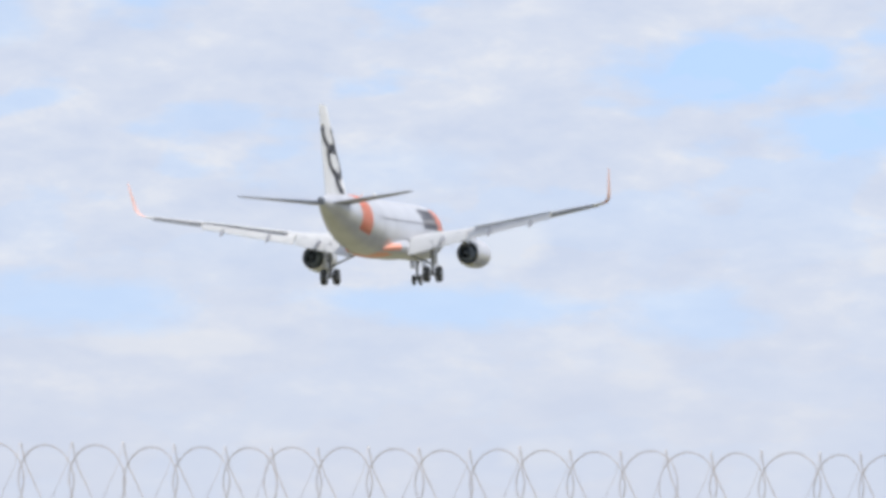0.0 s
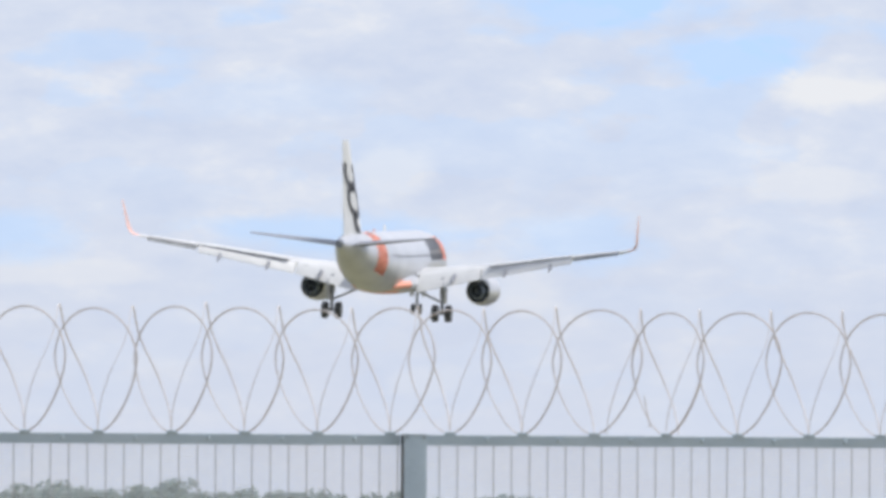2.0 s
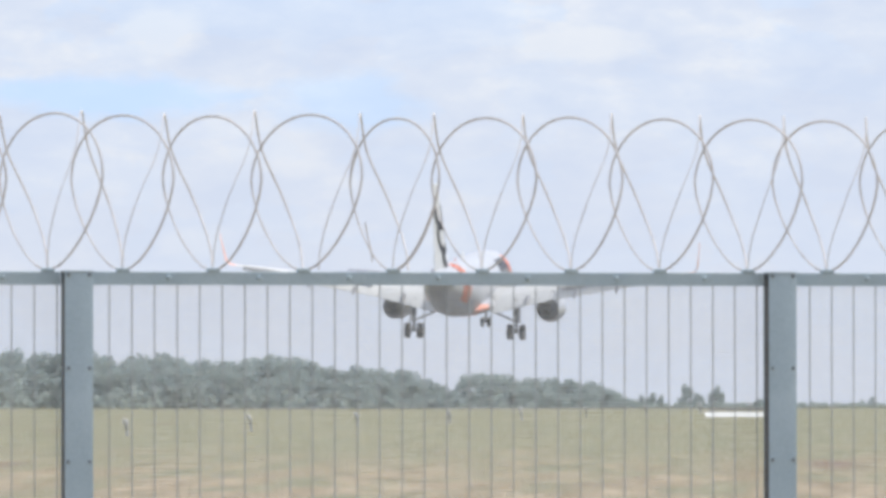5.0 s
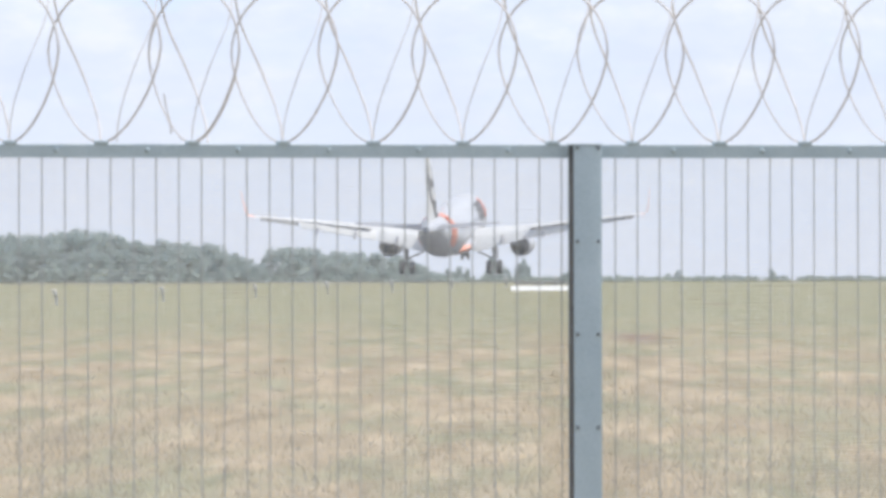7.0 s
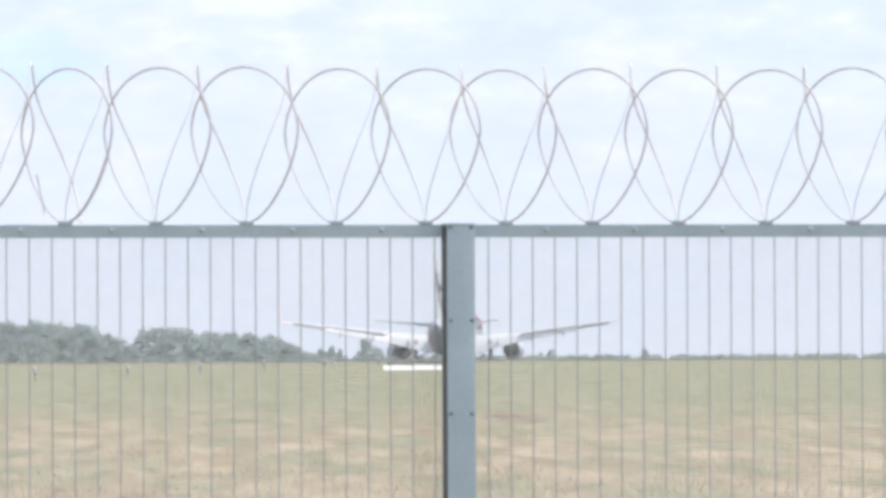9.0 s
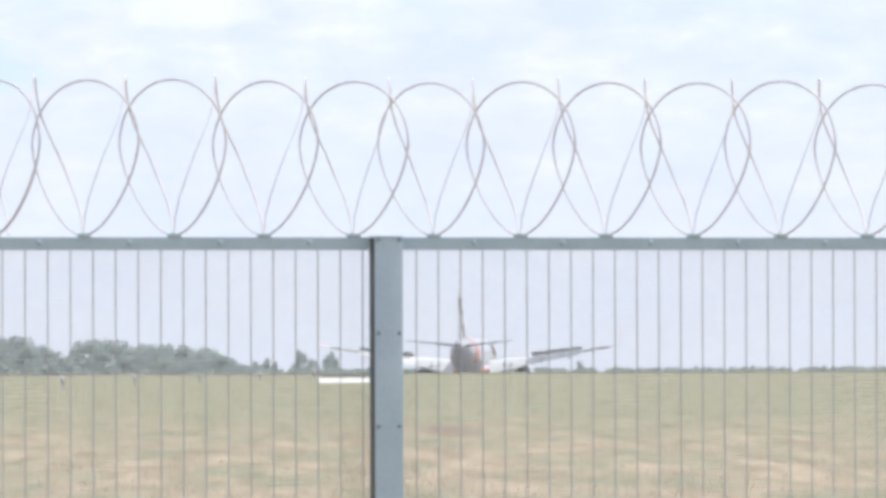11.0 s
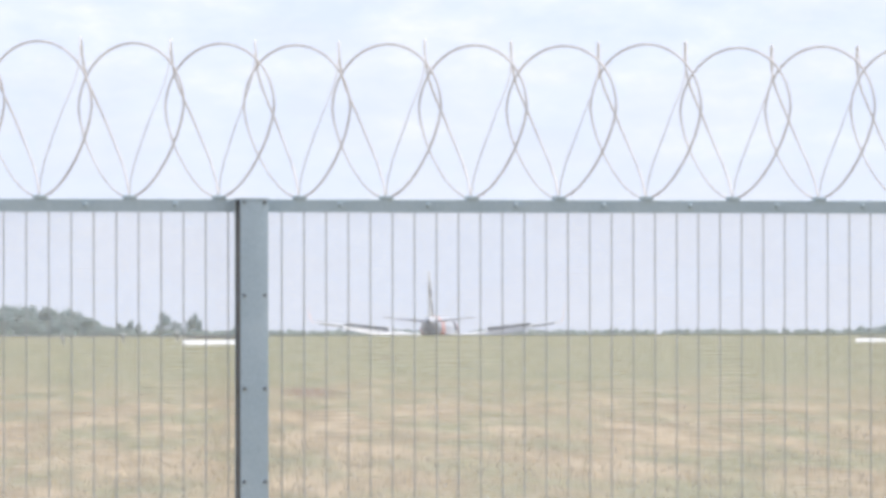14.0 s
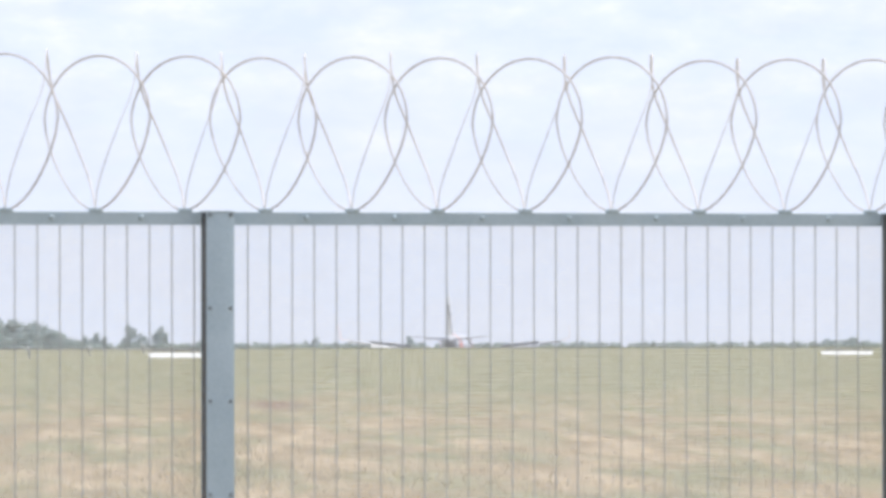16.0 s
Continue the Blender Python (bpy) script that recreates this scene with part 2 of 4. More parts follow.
def grass_ground():
    """Mown dry airfield grass: broad green and straw patches, tufts and bare spots."""
    m = bpy.data.materials.new("dry_airfield_grass")
    m.use_nodes = True
    n, l = m.node_tree.nodes, m.node_tree.links
    b = n["Principled BSDF"]
    tc = n.new("ShaderNodeTexCoord")

    def layer(scale, stretch, detail, rough=0.55):
        mp, no = n.new("ShaderNodeMapping"), n.new("ShaderNodeTexNoise")
        mp.inputs["Scale"].default_value = stretch
        no.inputs["Scale"].default_value, no.inputs["Detail"].default_value, no.inputs["Roughness"].default_value = scale, detail, rough
        l.new(tc.outputs["Object"], mp.inputs["Vector"])
        l.new(mp.outputs[0], no.inputs["Vector"])
        return no.outputs["Fac"]

    def blend(a, c, fac):
        x = n.new("ShaderNodeMix")
        x.data_type = "RGBA"
        l.new(fac, x.inputs["Factor"])
        l.new(a, x.inputs["A"])
        l.new(c, x.inputs["B"])
        return x.outputs["Result"]

    straw = ramp(layer(1.3, (1, 0.07, 1), 6, 0.68), n, l, (0.36, (0.23, 0.177, 0.112)), (0.5, (0.31, 0.243, 0.163)), (0.64, (0.405, 0.328, 0.23)))
    green = ramp(layer(1.7, (1, 0.07, 1), 6, 0.68), n, l, (0.34, (0.14, 0.148, 0.083)), (0.66, (0.265, 0.262, 0.168)))
    base = blend(straw, green, ramp(layer(0.6, (1, 0.085, 1), 6, 0.66), n, l, (0.46, (0.05, 0.05, 0.05)), (0.6, (0.85, 0.85, 0.85))))
    # the strip beside the runway is mown and greener
    sep = n.new("ShaderNodeSeparateXYZ")
    l.new(tc.outputs["Object"], sep.inputs[0])
    wob = n.new("ShaderNodeMath")
    wob.operation, wob.inputs[1].default_value = "MULTIPLY_ADD", 160
    l.new(layer(0.3, (1, 0.1, 1), 4), wob.inputs[0])
    l.new(sep.outputs["Y"], wob.inputs[2])
    far = n.new("ShaderNodeMapRange")
    far.inputs["From Min"].default_value, far.inputs["From Max"].default_value = 235, 340
    far.inputs["To Max"].default_value = 0.8
    l.new(wob.outputs[0], far.inputs["Value"])
    base = blend(base, green, far.outputs[0])
    brown = n.new("ShaderNodeRGB")
    brown.outputs[0].default_value = (0.17, 0.112, 0.085, 1)
    base = blend(base, brown.outputs[0], ramp(layer(0.35, (0.8, 0.12, 1), 3), n, l, (0.64, (0, 0, 0)), (0.72, (0.6, 0.6, 0.6))))
    # one bare scorched patch lies past the middle post
    mp, far_off = n.new("ShaderNodeMapping"), n.new("ShaderNodeVectorMath")
    mp.inputs["Location"].default_value, mp.inputs["Scale"].default_value = (-3.4 / 2.2, -202 / 32.0, 0), (1 / 2.2, 1 / 32.0, 0)
    far_off.operation = "LENGTH"
    l.new(tc.outputs["Object"], mp.inputs["Vector"])
    l.new(mp.outputs[0], far_off.inputs[0])
    rag = n.new("ShaderNodeMath")
    rag.operation, rag.inputs[1].default_value = "MULTIPLY_ADD", 0.8
    l.new(layer(1.6, (1, 0.1, 1), 4), rag.inputs[0])
    l.new(far_off.outputs["Value"], rag.inputs[2])
    base = blend(base, brown.outputs[0], ramp(rag.outputs[0], n, l, (0.55, (0.8, 0.8, 0.8)), (0.85, (0.0, 0.0, 0.0))))
    # fine grain of stalks
    grain = n.new("ShaderNodeMix")
    grain.data_type, grain.blend_type = "RGBA", "MULTIPLY"
    grain.inputs["Factor"].default_value = 1.0
    l.new(base, grain.inputs["A"])
    l.new(ramp(layer(6.0, (1, 0.09, 1), 4, 0.7), n, l, (0.3, (0.78, 0.785, 0.79)), (0.7, (1.16, 1.15, 1.14))), grain.inputs["B"])
    l.new(grain.outputs["Result"], b.inputs["Base Color"])
    b.inputs["Roughness"].default_value = 0.95
    b.inputs["Specular IOR Level"].default_value = 0.1
    bp = n.new("ShaderNodeBump")
    bp.inputs["Strength"].default_value, bp.inputs["Distance"].default_value = 0.5, 0.08
    l.new(layer(7.0, (1, 0.4, 1), 4), bp.inputs["Height"])
    l.new(bp.outputs[0], b.inputs["Normal"])
    return m


MAT["grass"] = grass_ground()


# ---- mesh helpers ----
def mesh_of(name, bm, mat, smooth=True):
    me = bpy.data.meshes.new(name)
    bmesh.ops.recalc_face_normals(bm, faces=bm.faces)
    bm.to_mesh(me)
    bm.free()
    me.materials.append(mat)
    if smooth:
        me.polygons.foreach_set("use_smooth", [True] * len(me.polygons))
        me.set_sharp_from_angle(angle=radians(38))
    return me


def part(name, bm, mat, parent, label="", smooth=True):
    ob = new(name, bm if isinstance(bm, bpy.types.Mesh) else mesh_of(name, bm, mat, smooth))
    ob.parent = parent
    return tagged(ob, label)


def box(bm, lo, hi, bevel=0.0):
    c, s = (Vector(lo) + Vector(hi)) / 2, Vector(hi) - Vector(lo)
    r = bmesh.ops.create_cube(bm, size=1, matrix=Matrix.Translation(c) @ Matrix.Diagonal((*s, 1)))
    if bevel:
        edges = list({e for v in r["verts"] for e in v.link_edges})
        bmesh.ops.bevel(bm, geom=edges, offset=bevel, segments=2, affect="EDGES", profile=0.6)
    return bm


def tube(bm, pts, radius, sides=6, closed=False):
    """A round bar through the points; radius is one number or one for each point."""
    pts = [Vector(p) for p in pts]
    rs = radius if isinstance(radius, (list, tuple)) else [radius] * len(pts)
    rings, ref, n = [], Vector((0.31, 0.87, 0.39)), len(pts)
    for i, p in enumerate(pts):
        d = (pts[(i + 1) % n] - pts[i - 1]) if closed else pts[min(i + 1, n - 1)] - pts[max(i - 1, 0)]
        d.normalize()
        a = ref - d * ref.dot(d)
        a.normalize()
        ref = a
        b = d.cross(a)
        rings.append([bm.verts.new(p + rs[i] * (math.cos(k * 2 * math.pi / sides) * a + math.sin(k * 2 * math.pi / sides) * b)) for k in range(sides)])
    for i in range(n if closed else n - 1):
        r0, r1 = rings[i], rings[(i + 1) % n]
        for k in range(sides):
            bm.faces.new((r0[k], r0[(k + 1) % sides], r1[(k + 1) % sides], r1[k]))
    if not closed:
        bm.faces.new(rings[0][::-1])
        bm.faces.new(rings[-1])
    return bm


def loft(bm, rings, cap=True):
    vs = [[bm.verts.new(p) for p in r] for r in rings]
    n = len(vs[0])
    for a, b in zip(vs, vs[1:]):
        for k in range(n):
            bm.faces.new((a[k], a[(k + 1) % n], b[(k + 1) % n], b[k]))
    if cap:
        bm.faces.new(vs[0][::-1])
        bm.faces.new(vs[-1])
    return bm


def thing(name, m, label, category, group="", kind=""):
    ob = new(name)
    ob.matrix_basis = m
    return tagged(ob, label, category, group, kind)


# ---- ground ----
def ground_z(y):
    """The airfield rises gently to a crest about 750 m off and falls away behind it."""
    fall = 0.0099 * (40 * math.log1p(math.exp((y - 752) / 40)) if y < 3000 else y - 752)
    return 0.00126 * max(0.0, y - 60) - 0.00008 * max(0.0, y - 752) - fall + 0.07 * math.log1p(math.exp(min(200, (y - 1230) / 25)))


def build_ground():
    bm = bmesh.new()
    ys = [-400, -120, -60, -30, 0, 20, 40, 55, 60, 65, 75] + list(range(90, 600, 30)) + list(range(600, 960, 12)) + list(range(960, 1600, 40)) + [1700, 2000, 2500, 3000, 4000, 5500]
    xs = [-3000, -1200, -500, -250, -120, -60, -30, 0, 30, 60, 120, 250, 500, 1200, 3000]
    vs = [[bm.verts.new((x, y, ground_z(y))) for x in xs] for y in ys]
    for a, b in zip(vs, vs[1:]):
        for k in range(len(xs) - 1):
            bm.faces.new((a[k], a[k + 1], b[k + 1], b[k]))
    ob = new("ground", mesh_of("ground", bm, MAT["grass"]))
    tagged(ob, "dry mown airfield grass in straw and dull green", "ground", kind="structure")
    # the runway the airliner lands on lies mostly behind the crest
    bm = bmesh.new()
    rows = []
    for y in [640] + list(range(660, 1800, 30)):
        x = -73.8 + 0.09 * y
        rows.append([bm.verts.new((x + w, y, ground_z(y) + 0.02)) for w in (-22.5, -11, 0, 11, 22.5)])
    for a, b in zip(rows, rows[1:]):
        for k in range(4):
            bm.faces.new((a[k], a[k + 1], b[k + 1], b[k]))
    ob = new("runway", mesh_of("runway", bm, MAT["asphalt"]))
    tagged(ob, "worn dark grey asphalt runway over the crest", "runway", kind="structure")


build_ground()


# ---- airliner: twin-jet, nose along +y, origin on the ground between the main wheels ----
def fus_section(y):
    """Centre height, half width and half height of the fuselage."""
    table = [(-19.75, 5.17, 0.27, 0.30), (-18.6, 5.05, 0.46, 0.52), (-17.0, 4.90, 0.78, 0.86), (-14.5, 4.58, 1.18, 1.30), (-12.0, 4.27, 1.52, 1.64),
             (-9.5, 4.02, 1.79, 1.90), (-7.0, 3.87, 1.94, 2.04), (-5.0, 3.83, 1.975, 2.07), (11.5, 3.83, 1.975, 2.07), (13.5, 3.79, 1.90, 1.99),
             (15.0, 3.66, 1.68, 1.74), (16.3, 3.48, 1.28, 1.28), (17.1, 3.36, 0.86, 0.84), (17.6, 3.30, 0.40, 0.38), (17.7, 3.29, 0.08, 0.08)]
    for a, b in zip(table, table[1:]):
        if a[0] <= y <= b[0]:
            f = (y - a[0]) / (b[0] - a[0])
            return [p + (q - p) * f for p, q in zip(a[1:], b[1:])]
    return table[-1][1:] if y > 0 else table[0][1:]


def fus_point(y, deg, out=0.0):
    """A point on the skin; 0 degrees is the right side, 90 the top."""
    z, w, h = fus_section(y)
    a = radians(deg)
    return Vector(((w + out) * math.cos(a), y, z + (h + out) * math.sin(a)))


def skin_patch(y0, y1, d0, d1, out=0.012, slant=0.0, ny=6, nd=14):
    bm = bmesh.new()
    g = [[bm.verts.new(fus_point(y0 + (y1 - y0) * i / ny + slant * j / nd, d0 + (d1 - d0) * j / nd, out)) for j in range(nd + 1)] for i in range(ny + 1)]
    for i in range(ny):
        for j in range(nd):
            bm.faces.new((g[i][j], g[i][j + 1], g[i + 1][j + 1], g[i + 1][j]))
    r = bmesh.ops.solidify(bm, geom=bm.faces[:], thickness=0.008)
    return bm


def wing_station(x):
    """Leading edge, chord and height of the wing at the distance x from the middle."""
    table = [(1.3, 6.6, 7.2, 2.85), (6.4, 3.98, 4.05, 3.52), (11.6, 1.28, 2.75, 4.32), (16.8, -1.45, 1.50, 5.05)]
    for a, b in zip(table, table[1:]):
        if x <= b[0]:
            f = (x - a[0]) / (b[0] - a[0])
            return [p + (q - p) * f for p, q in zip(a[1:], b[1:])]
    return table[-1][1:]


FOIL = [(0, 0), (0.02, 0.026), (0.08, 0.052), (0.2, 0.072), (0.4, 0.072), (0.6, 0.050), (0.8, 0.026), (1, 0.003),
        (1, -0.003), (0.8, -0.012), (0.6, -0.030), (0.4, -0.046), (0.2, -0.046), (0.08, -0.034), (0.02, -0.018)]


def wing_ring(x, side, cut=1.0):
    le, c, z = wing_station(x)
    return [(side * x, le - c * u * cut, z + c * v * (1.0 if u < 1 else 1)) for u, v in FOIL]


def trailing_panel(bm, side, x0, x1, u0, u1, drop, gap=0.0, thick=0.05, n=4):
    """A panel hinged along the wing at the chord fraction u0, turned down by drop degrees (up when negative)."""
    rings = []
    a = radians(drop)
    for i in range(n + 1):
        x = x0 + (x1 - x0) * i / n
        le, c, z = wing_station(x)
        y, zz, l = le - c * u0 - gap, z + c * 0.004, c * (u1 - u0)
        prof = [(0, 0.5), (0.25, 0.9), (0.7, 0.5), (1, 0.06), (1, -0.06), (0.6, -0.4), (0.15, -0.6)]
        r = []
        for s, t in prof:
            p, q = s * l, t * thick * 2
            r.append((side * x, y - p * math.cos(a) + q * math.sin(a) * -1, zz - p * math.sin(a) + q * math.cos(a)))
        rings.append(r)
    return loft(bm, rings)


def lathe(bm, profile, centre, sides=28, cap=False):
    """Rings of (y, radius) about a line along y."""
    cx, cz = centre
    rings = [[(cx + r * math.cos(2 * math.pi * k / sides), y, cz + r * math.sin(2 * math.pi * k / sides)) for k in range(sides)] for y, r in profile]
    return loft(bm, rings, cap)


def wheel(parent, name, x, y, z, r, w):
    bm = bmesh.new()
    prof = [(-0.5, 0.55), (-0.5, 0.86), (-0.40, 0.97), (-0.2, 1.0), (0.2, 1.0), (0.40, 0.97), (0.5, 0.86), (0.5, 0.55)]
    n = 22
    loft(bm, [[(x + w * a, y + r * b * math.cos(2 * math.pi * k / n), z + r * b * math.sin(2 * math.pi * k / n)) for k in range(n)] for a, b in prof])
    t = part(name, bm, MAT["rubber"], parent, "black rubber tyre")
    return t


def wheel_hub(parent, x, y, z, r, w):
    bm = bmesh.new()
    n = 16
    loft(bm, [[(x + w * a, y + r * b * math.cos(2 * math.pi * k / n), z + r * b * math.sin(2 * math.pi * k / n)) for k in range(n)] for a, b in [(-0.53, 0.2), (-0.52, 0.5), (0.52, 0.5), (0.53, 0.2)]])
    part("wheel_hub", bm, MAT["hub"], parent, "pale alloy wheel hub")


SPOILERS, GEARS = [], []


def build_airliner():
    jet = thing("airliner", pose(-50, 627, 25), "silver twin-engine airliner with orange bands and lowered gear", "airliner")
    # fuselage
    bm = bmesh.new()
    ys = [-19.75, -19.2, -18.6, -17.8, -17, -15.8, -14.5, -13.2, -12, -10.7, -9.5, -8.2, -7, -6, -5, -2, 1, 4, 7, 10, 11.5, 12.5, 13.5, 14.3, 15, 15.7, 16.3, 16.8, 17.1, 17.4, 17.6, 17.7]
    loft(bm, [[fus_point(y, 360 * k / 36) for k in range(36)] for y in ys])
    fus = part("fuselage", bm, MAT["silver"], jet, "silver-grey painted fuselage")
    bm = bmesh.new()
    lathe(bm, [(-19.72, 0.27), (-19.95, 0.24), (-20.0, 0.19), (-19.7, 0.17), (-19.5, 0.02)], (0, 5.19), 20)
    part("exhaust_outlet", bm, MAT["nozzle"], fus, "dark auxiliary exhaust in the tail cone")
    for d0, d1 in ((-38, 82), (98, 218)):
        part("orange_band", skin_patch(-12.6, -10.3, d0, d1, slant=0.0), MAT["orange"], fus, "orange painted band")
    for d0, d1, s in ((2, 48, 1), (132, 178, -1)):
        part("name_panel", skin_patch(6.2, 11.0, d0, d1), MAT["panel"], fus, "grey block of the airline's mark")
        part("orange_mark", skin_patch(11.1, 12.9, d0, d1 + (6 if s > 0 else 0)), MAT["orange"], fus, "orange shape beside the dark block")
        for k in range(5):
            y = 6.7 + 0.8 * k
            part("pale_bar", skin_patch(y, y + 0.45, 14 if s > 0 else 158, 22 if s > 0 else 166, 0.03, ny=1, nd=2), MAT["lettering"], fus)
    for side in (1, -1):
        for k in range(34):
            y = -8.5 + 0.62 * k
            d = 12 if side > 0 else 168
            part("cabin_window", skin_patch(y, y + 0.20, d - 2.6, d + 2.6, 0.022, ny=1, nd=2), MAT["spoiler"], fus)
    bm = bmesh.new()
    box(bm, (-0.03, -2.2, 5.85), (0.03, -1.6, 6.32), 0.02)
    part("blade_antenna", bm, MAT["white"], fus)
    bm = bmesh.new()
    box(bm, (-0.05, -6.4, 5.85), (0.05, -6.1, 6.05), 0.02)
    part("beacon", bm, MAT["orange"], fus, "small red beacon on the spine")
    # belly fairing
    bm = bmesh.new()
    rings = []
    for y, w, zb, zt in [(7.6, 0.9, 1.90, 2.4), (6.4, 1.7, 1.74, 2.9), (4.0, 2.12, 1.63, 3.2), (0.0, 2.2, 1.60, 3.2), (-3.0, 2.0, 1.66, 3.0), (-5.2, 1.3, 1.80, 2.6), (-6.4, 0.5, 1.90, 2.2)]:
        rings.append([(w * math.cos(2 * math.pi * k / 24) * (1.06 if abs(math.sin(2 * math.pi * k / 24)) > 0.4 else 1), y, (zb + zt) / 2 + (zt - zb) / 2 * math.sin(2 * math.pi * k / 24)) for k in range(24)])
    loft(bm, rings)
    belly = part("belly_fairing", bm, MAT["silver"], jet, "grey belly fairing")
    bm = bmesh.new()
    rings = []
    for y, w, zb, zt in [(-2.4, 2.09, 1.62, 3.05), (-3.0, 2.02, 1.64, 3.02), (-4.2, 1.70, 1.71, 2.85), (-5.3, 1.31, 1.79, 2.63)]:
        rings.append([(w * math.cos(radians(a)), y, (zb + zt) / 2 + (zt - zb) / 2 * math.sin(radians(a))) for a in range(0, 360, 15)])
    loft(bm, rings, False)
    part("orange_panel", bm, MAT["orange"], belly, "orange panel behind the wing root")
    for side in (1, -1):
        wing = None
        # wing box
        bm = bmesh.new()
        xs = [1.3, 2.6, 4.0, 5.2, 6.4, 8, 10, 11.6, 13.2, 15, 16.2, 16.8]
        loft(bm, [wing_ring(x, side, 0.80 if x < 13.0 else (0.99 if x > 16.25 else 0.80)) for x in xs])
        wing = part("wing", bm, MAT["wing"], jet, "light grey swept wing")
        for x0, x1 in ((2.1, 6.35), (6.45, 12.85)):
            bm = bmesh.new()
            trailing_panel(bm, side, x0, x1, 0.79, 1.11, 35, 0.0, 0.09, 6)
            part("flap", bm, MAT["flap"], wing, "lowered trailing-edge flap")
        # the aileron's dark colour stands for shade on its rear side
        bm = bmesh.new()
        trailing_panel(bm, side, 13.0, 16.2, 0.80, 1.06, 26, 0.0, 0.05, 4)
        part("aileron", bm, MAT["aileron"], wing, "drooped aileron, darkened as if in shade")
        bm = bmesh.new()
        for x0, x1 in ((2.4, 5.0), (6.6, 16.4)):
            rings = []
            for i in range(7):
                x = x0 + (x1 - x0) * i / 6
                le, c, z = wing_station(x)
                rings.append([(side * x, le + c * a, z + c * b) for a, b in [(0.07, -0.075), (0.085, -0.05), (0.06, -0.005), (0.0, 0.035), (-0.08, 0.055), (0.0, 0.02), (0.04, -0.02)]])
            loft(bm, rings)
        part("slat", bm, MAT["wing"], wing, "extended leading-edge slat")
        for x in (4.6, 8.2, 11.4):
            le, c, z = wing_station(x)
            bm = bmesh.new()
            te = le - c
            loft(bm, [[(side * x + w * math.cos(2 * math.pi * k / 10), y, zc + h * math.sin(2 * math.pi * k / 10)) for k in range(10)] for y, zc, w, h in
                      [(te + 1.9, z - 0.18, 0.05, 0.05), (te + 1.2, z - 0.24, 0.13, 0.15), (te + 0.2, z - 0.36, 0.14, 0.19), (te - 0.5, z - 0.62, 0.10, 0.14), (te - 0.9, z - 0.80, 0.03, 0.04)]])
            part("flap_track_fairing", bm, MAT["panel"], wing, "grey flap track fairing")
        # spoilers hinge up after touchdown
        for x0, x1 in ((6.9, 8.4), (8.45, 9.9), (9.95, 11.35), (11.4, 12.9)):
            ends = []
            for x in (x0, x1):
                le, c, z = wing_station(x)
                ends.append((Vector((side * x, le - c * 0.66, z + c * 0.052)), c))
            along = (ends[1][0] - ends[0][0]).normalized() * side
            fore = Vector((0, 0, 1)).cross(along).normalized()
            hinge = Matrix((along, fore, along.cross(fore))).transposed().to_4x4()
            hinge.translation = (ends[0][0] + ends[1][0]) / 2
            inside = hinge.inverted()
            bm = bmesh.new()
            rings = []
            for p, c in ends:
                rings.append([inside @ (p + Vector(o)) for o in ((0, 0, 0), (0, 0, -0.03), (0, -c * 0.24, -0.06), (0, -c * 0.24, -0.03))])
            loft(bm, rings)
            # downward faces take a darker grey that paints in the underside's shade
            sp = part("spoiler", bm, MAT["spoiler"], wing, "spoiler panel, pale above and greyed as if shaded beneath")
            sp.data.materials.append(MAT["wing"])
            for f in sp.data.polygons:
                f.material_index = 0 if f.normal.z < -0.3 else 1
            sp.matrix_basis = hinge
            SPOILERS.append((sp, hinge))
        # raked wingtip device
        bm = bmesh.new()
        rings = []
        for x, z, le, c, lean in [(16.78, 5.05, -1.45, 1.50, 0), (17.12, 5.14, -1.75, 1.40, 25), (17.34, 5.32, -2.1, 1.28, 50), (17.46, 5.62, -2.45, 1.12, 72), (17.54, 6.15, -2.95, 0.90, 82), (17.66, 7.0, -3.65, 0.62, 82), (17.72, 7.5, -4.1, 0.36, 82)]:
            a = radians(lean)
            rings.append([(side * (x - c * v * 0.55 * math.sin(a)), le - c * u, z + c * v * 0.55 * math.cos(a)) for u, v in FOIL])
        loft(bm, rings)
        part("sharklet", bm, MAT["faded"], wing, "faded orange upturned wingtip")
        # engine
        bm = bmesh.new()
        ex, ez = side * 5.75, 1.94
        lathe(bm, [(3.2, 0.78), (3.22, 0.81), (3.8, 0.92), (4.6, 1.0), (5.6, 1.05), (6.6, 1.03), (7.2, 0.96), (7.42, 0.88), (7.36, 0.81), (7.0, 0.77), (5.8, 0.77), (4.2, 0.76), (3.2, 0.78)], (ex, ez), 32)
        eng = part("engine", bm, MAT["silver"], jet, "silver-grey engine nacelle")
        bm = bmesh.new()
        lathe(bm, [(4.1, 0.73), (4.0, 0.60), (3.2, 0.56), (2.5, 0.44), (2.5, 0.40), (3.2, 0.42), (3.4, 0.05)], (ex, ez), 26)
        part("nozzle", bm, MAT["nozzle"], eng, "dark exhaust nozzle")
        bm = bmesh.new()
        lathe(bm, [(3.26, 0.765), (3.9, 0.745), (3.9, 0.50), (3.26, 0.545), (3.2, 0.555), (3.2, 0.57), (3.85, 0.52), (3.85, 0.73), (3.24, 0.75)], (ex, ez), 26)
        part("bypass_duct", bm, MAT["duct"], eng, "blue-grey bypass duct")
        bm = bmesh.new()
        lathe(bm, [(3.4, 0.30), (2.8, 0.20), (2.4, 0.08), (2.3, 0.01)], (ex, ez), 18)
        part("exhaust_cone", bm, MAT["nozzle"], eng)
        bm = bmesh.new()
        lathe(bm, [(5.9, 0.76), (5.85, 0.22), (6.3, 0.12), (6.5, 0.01)], (ex, ez), 24)
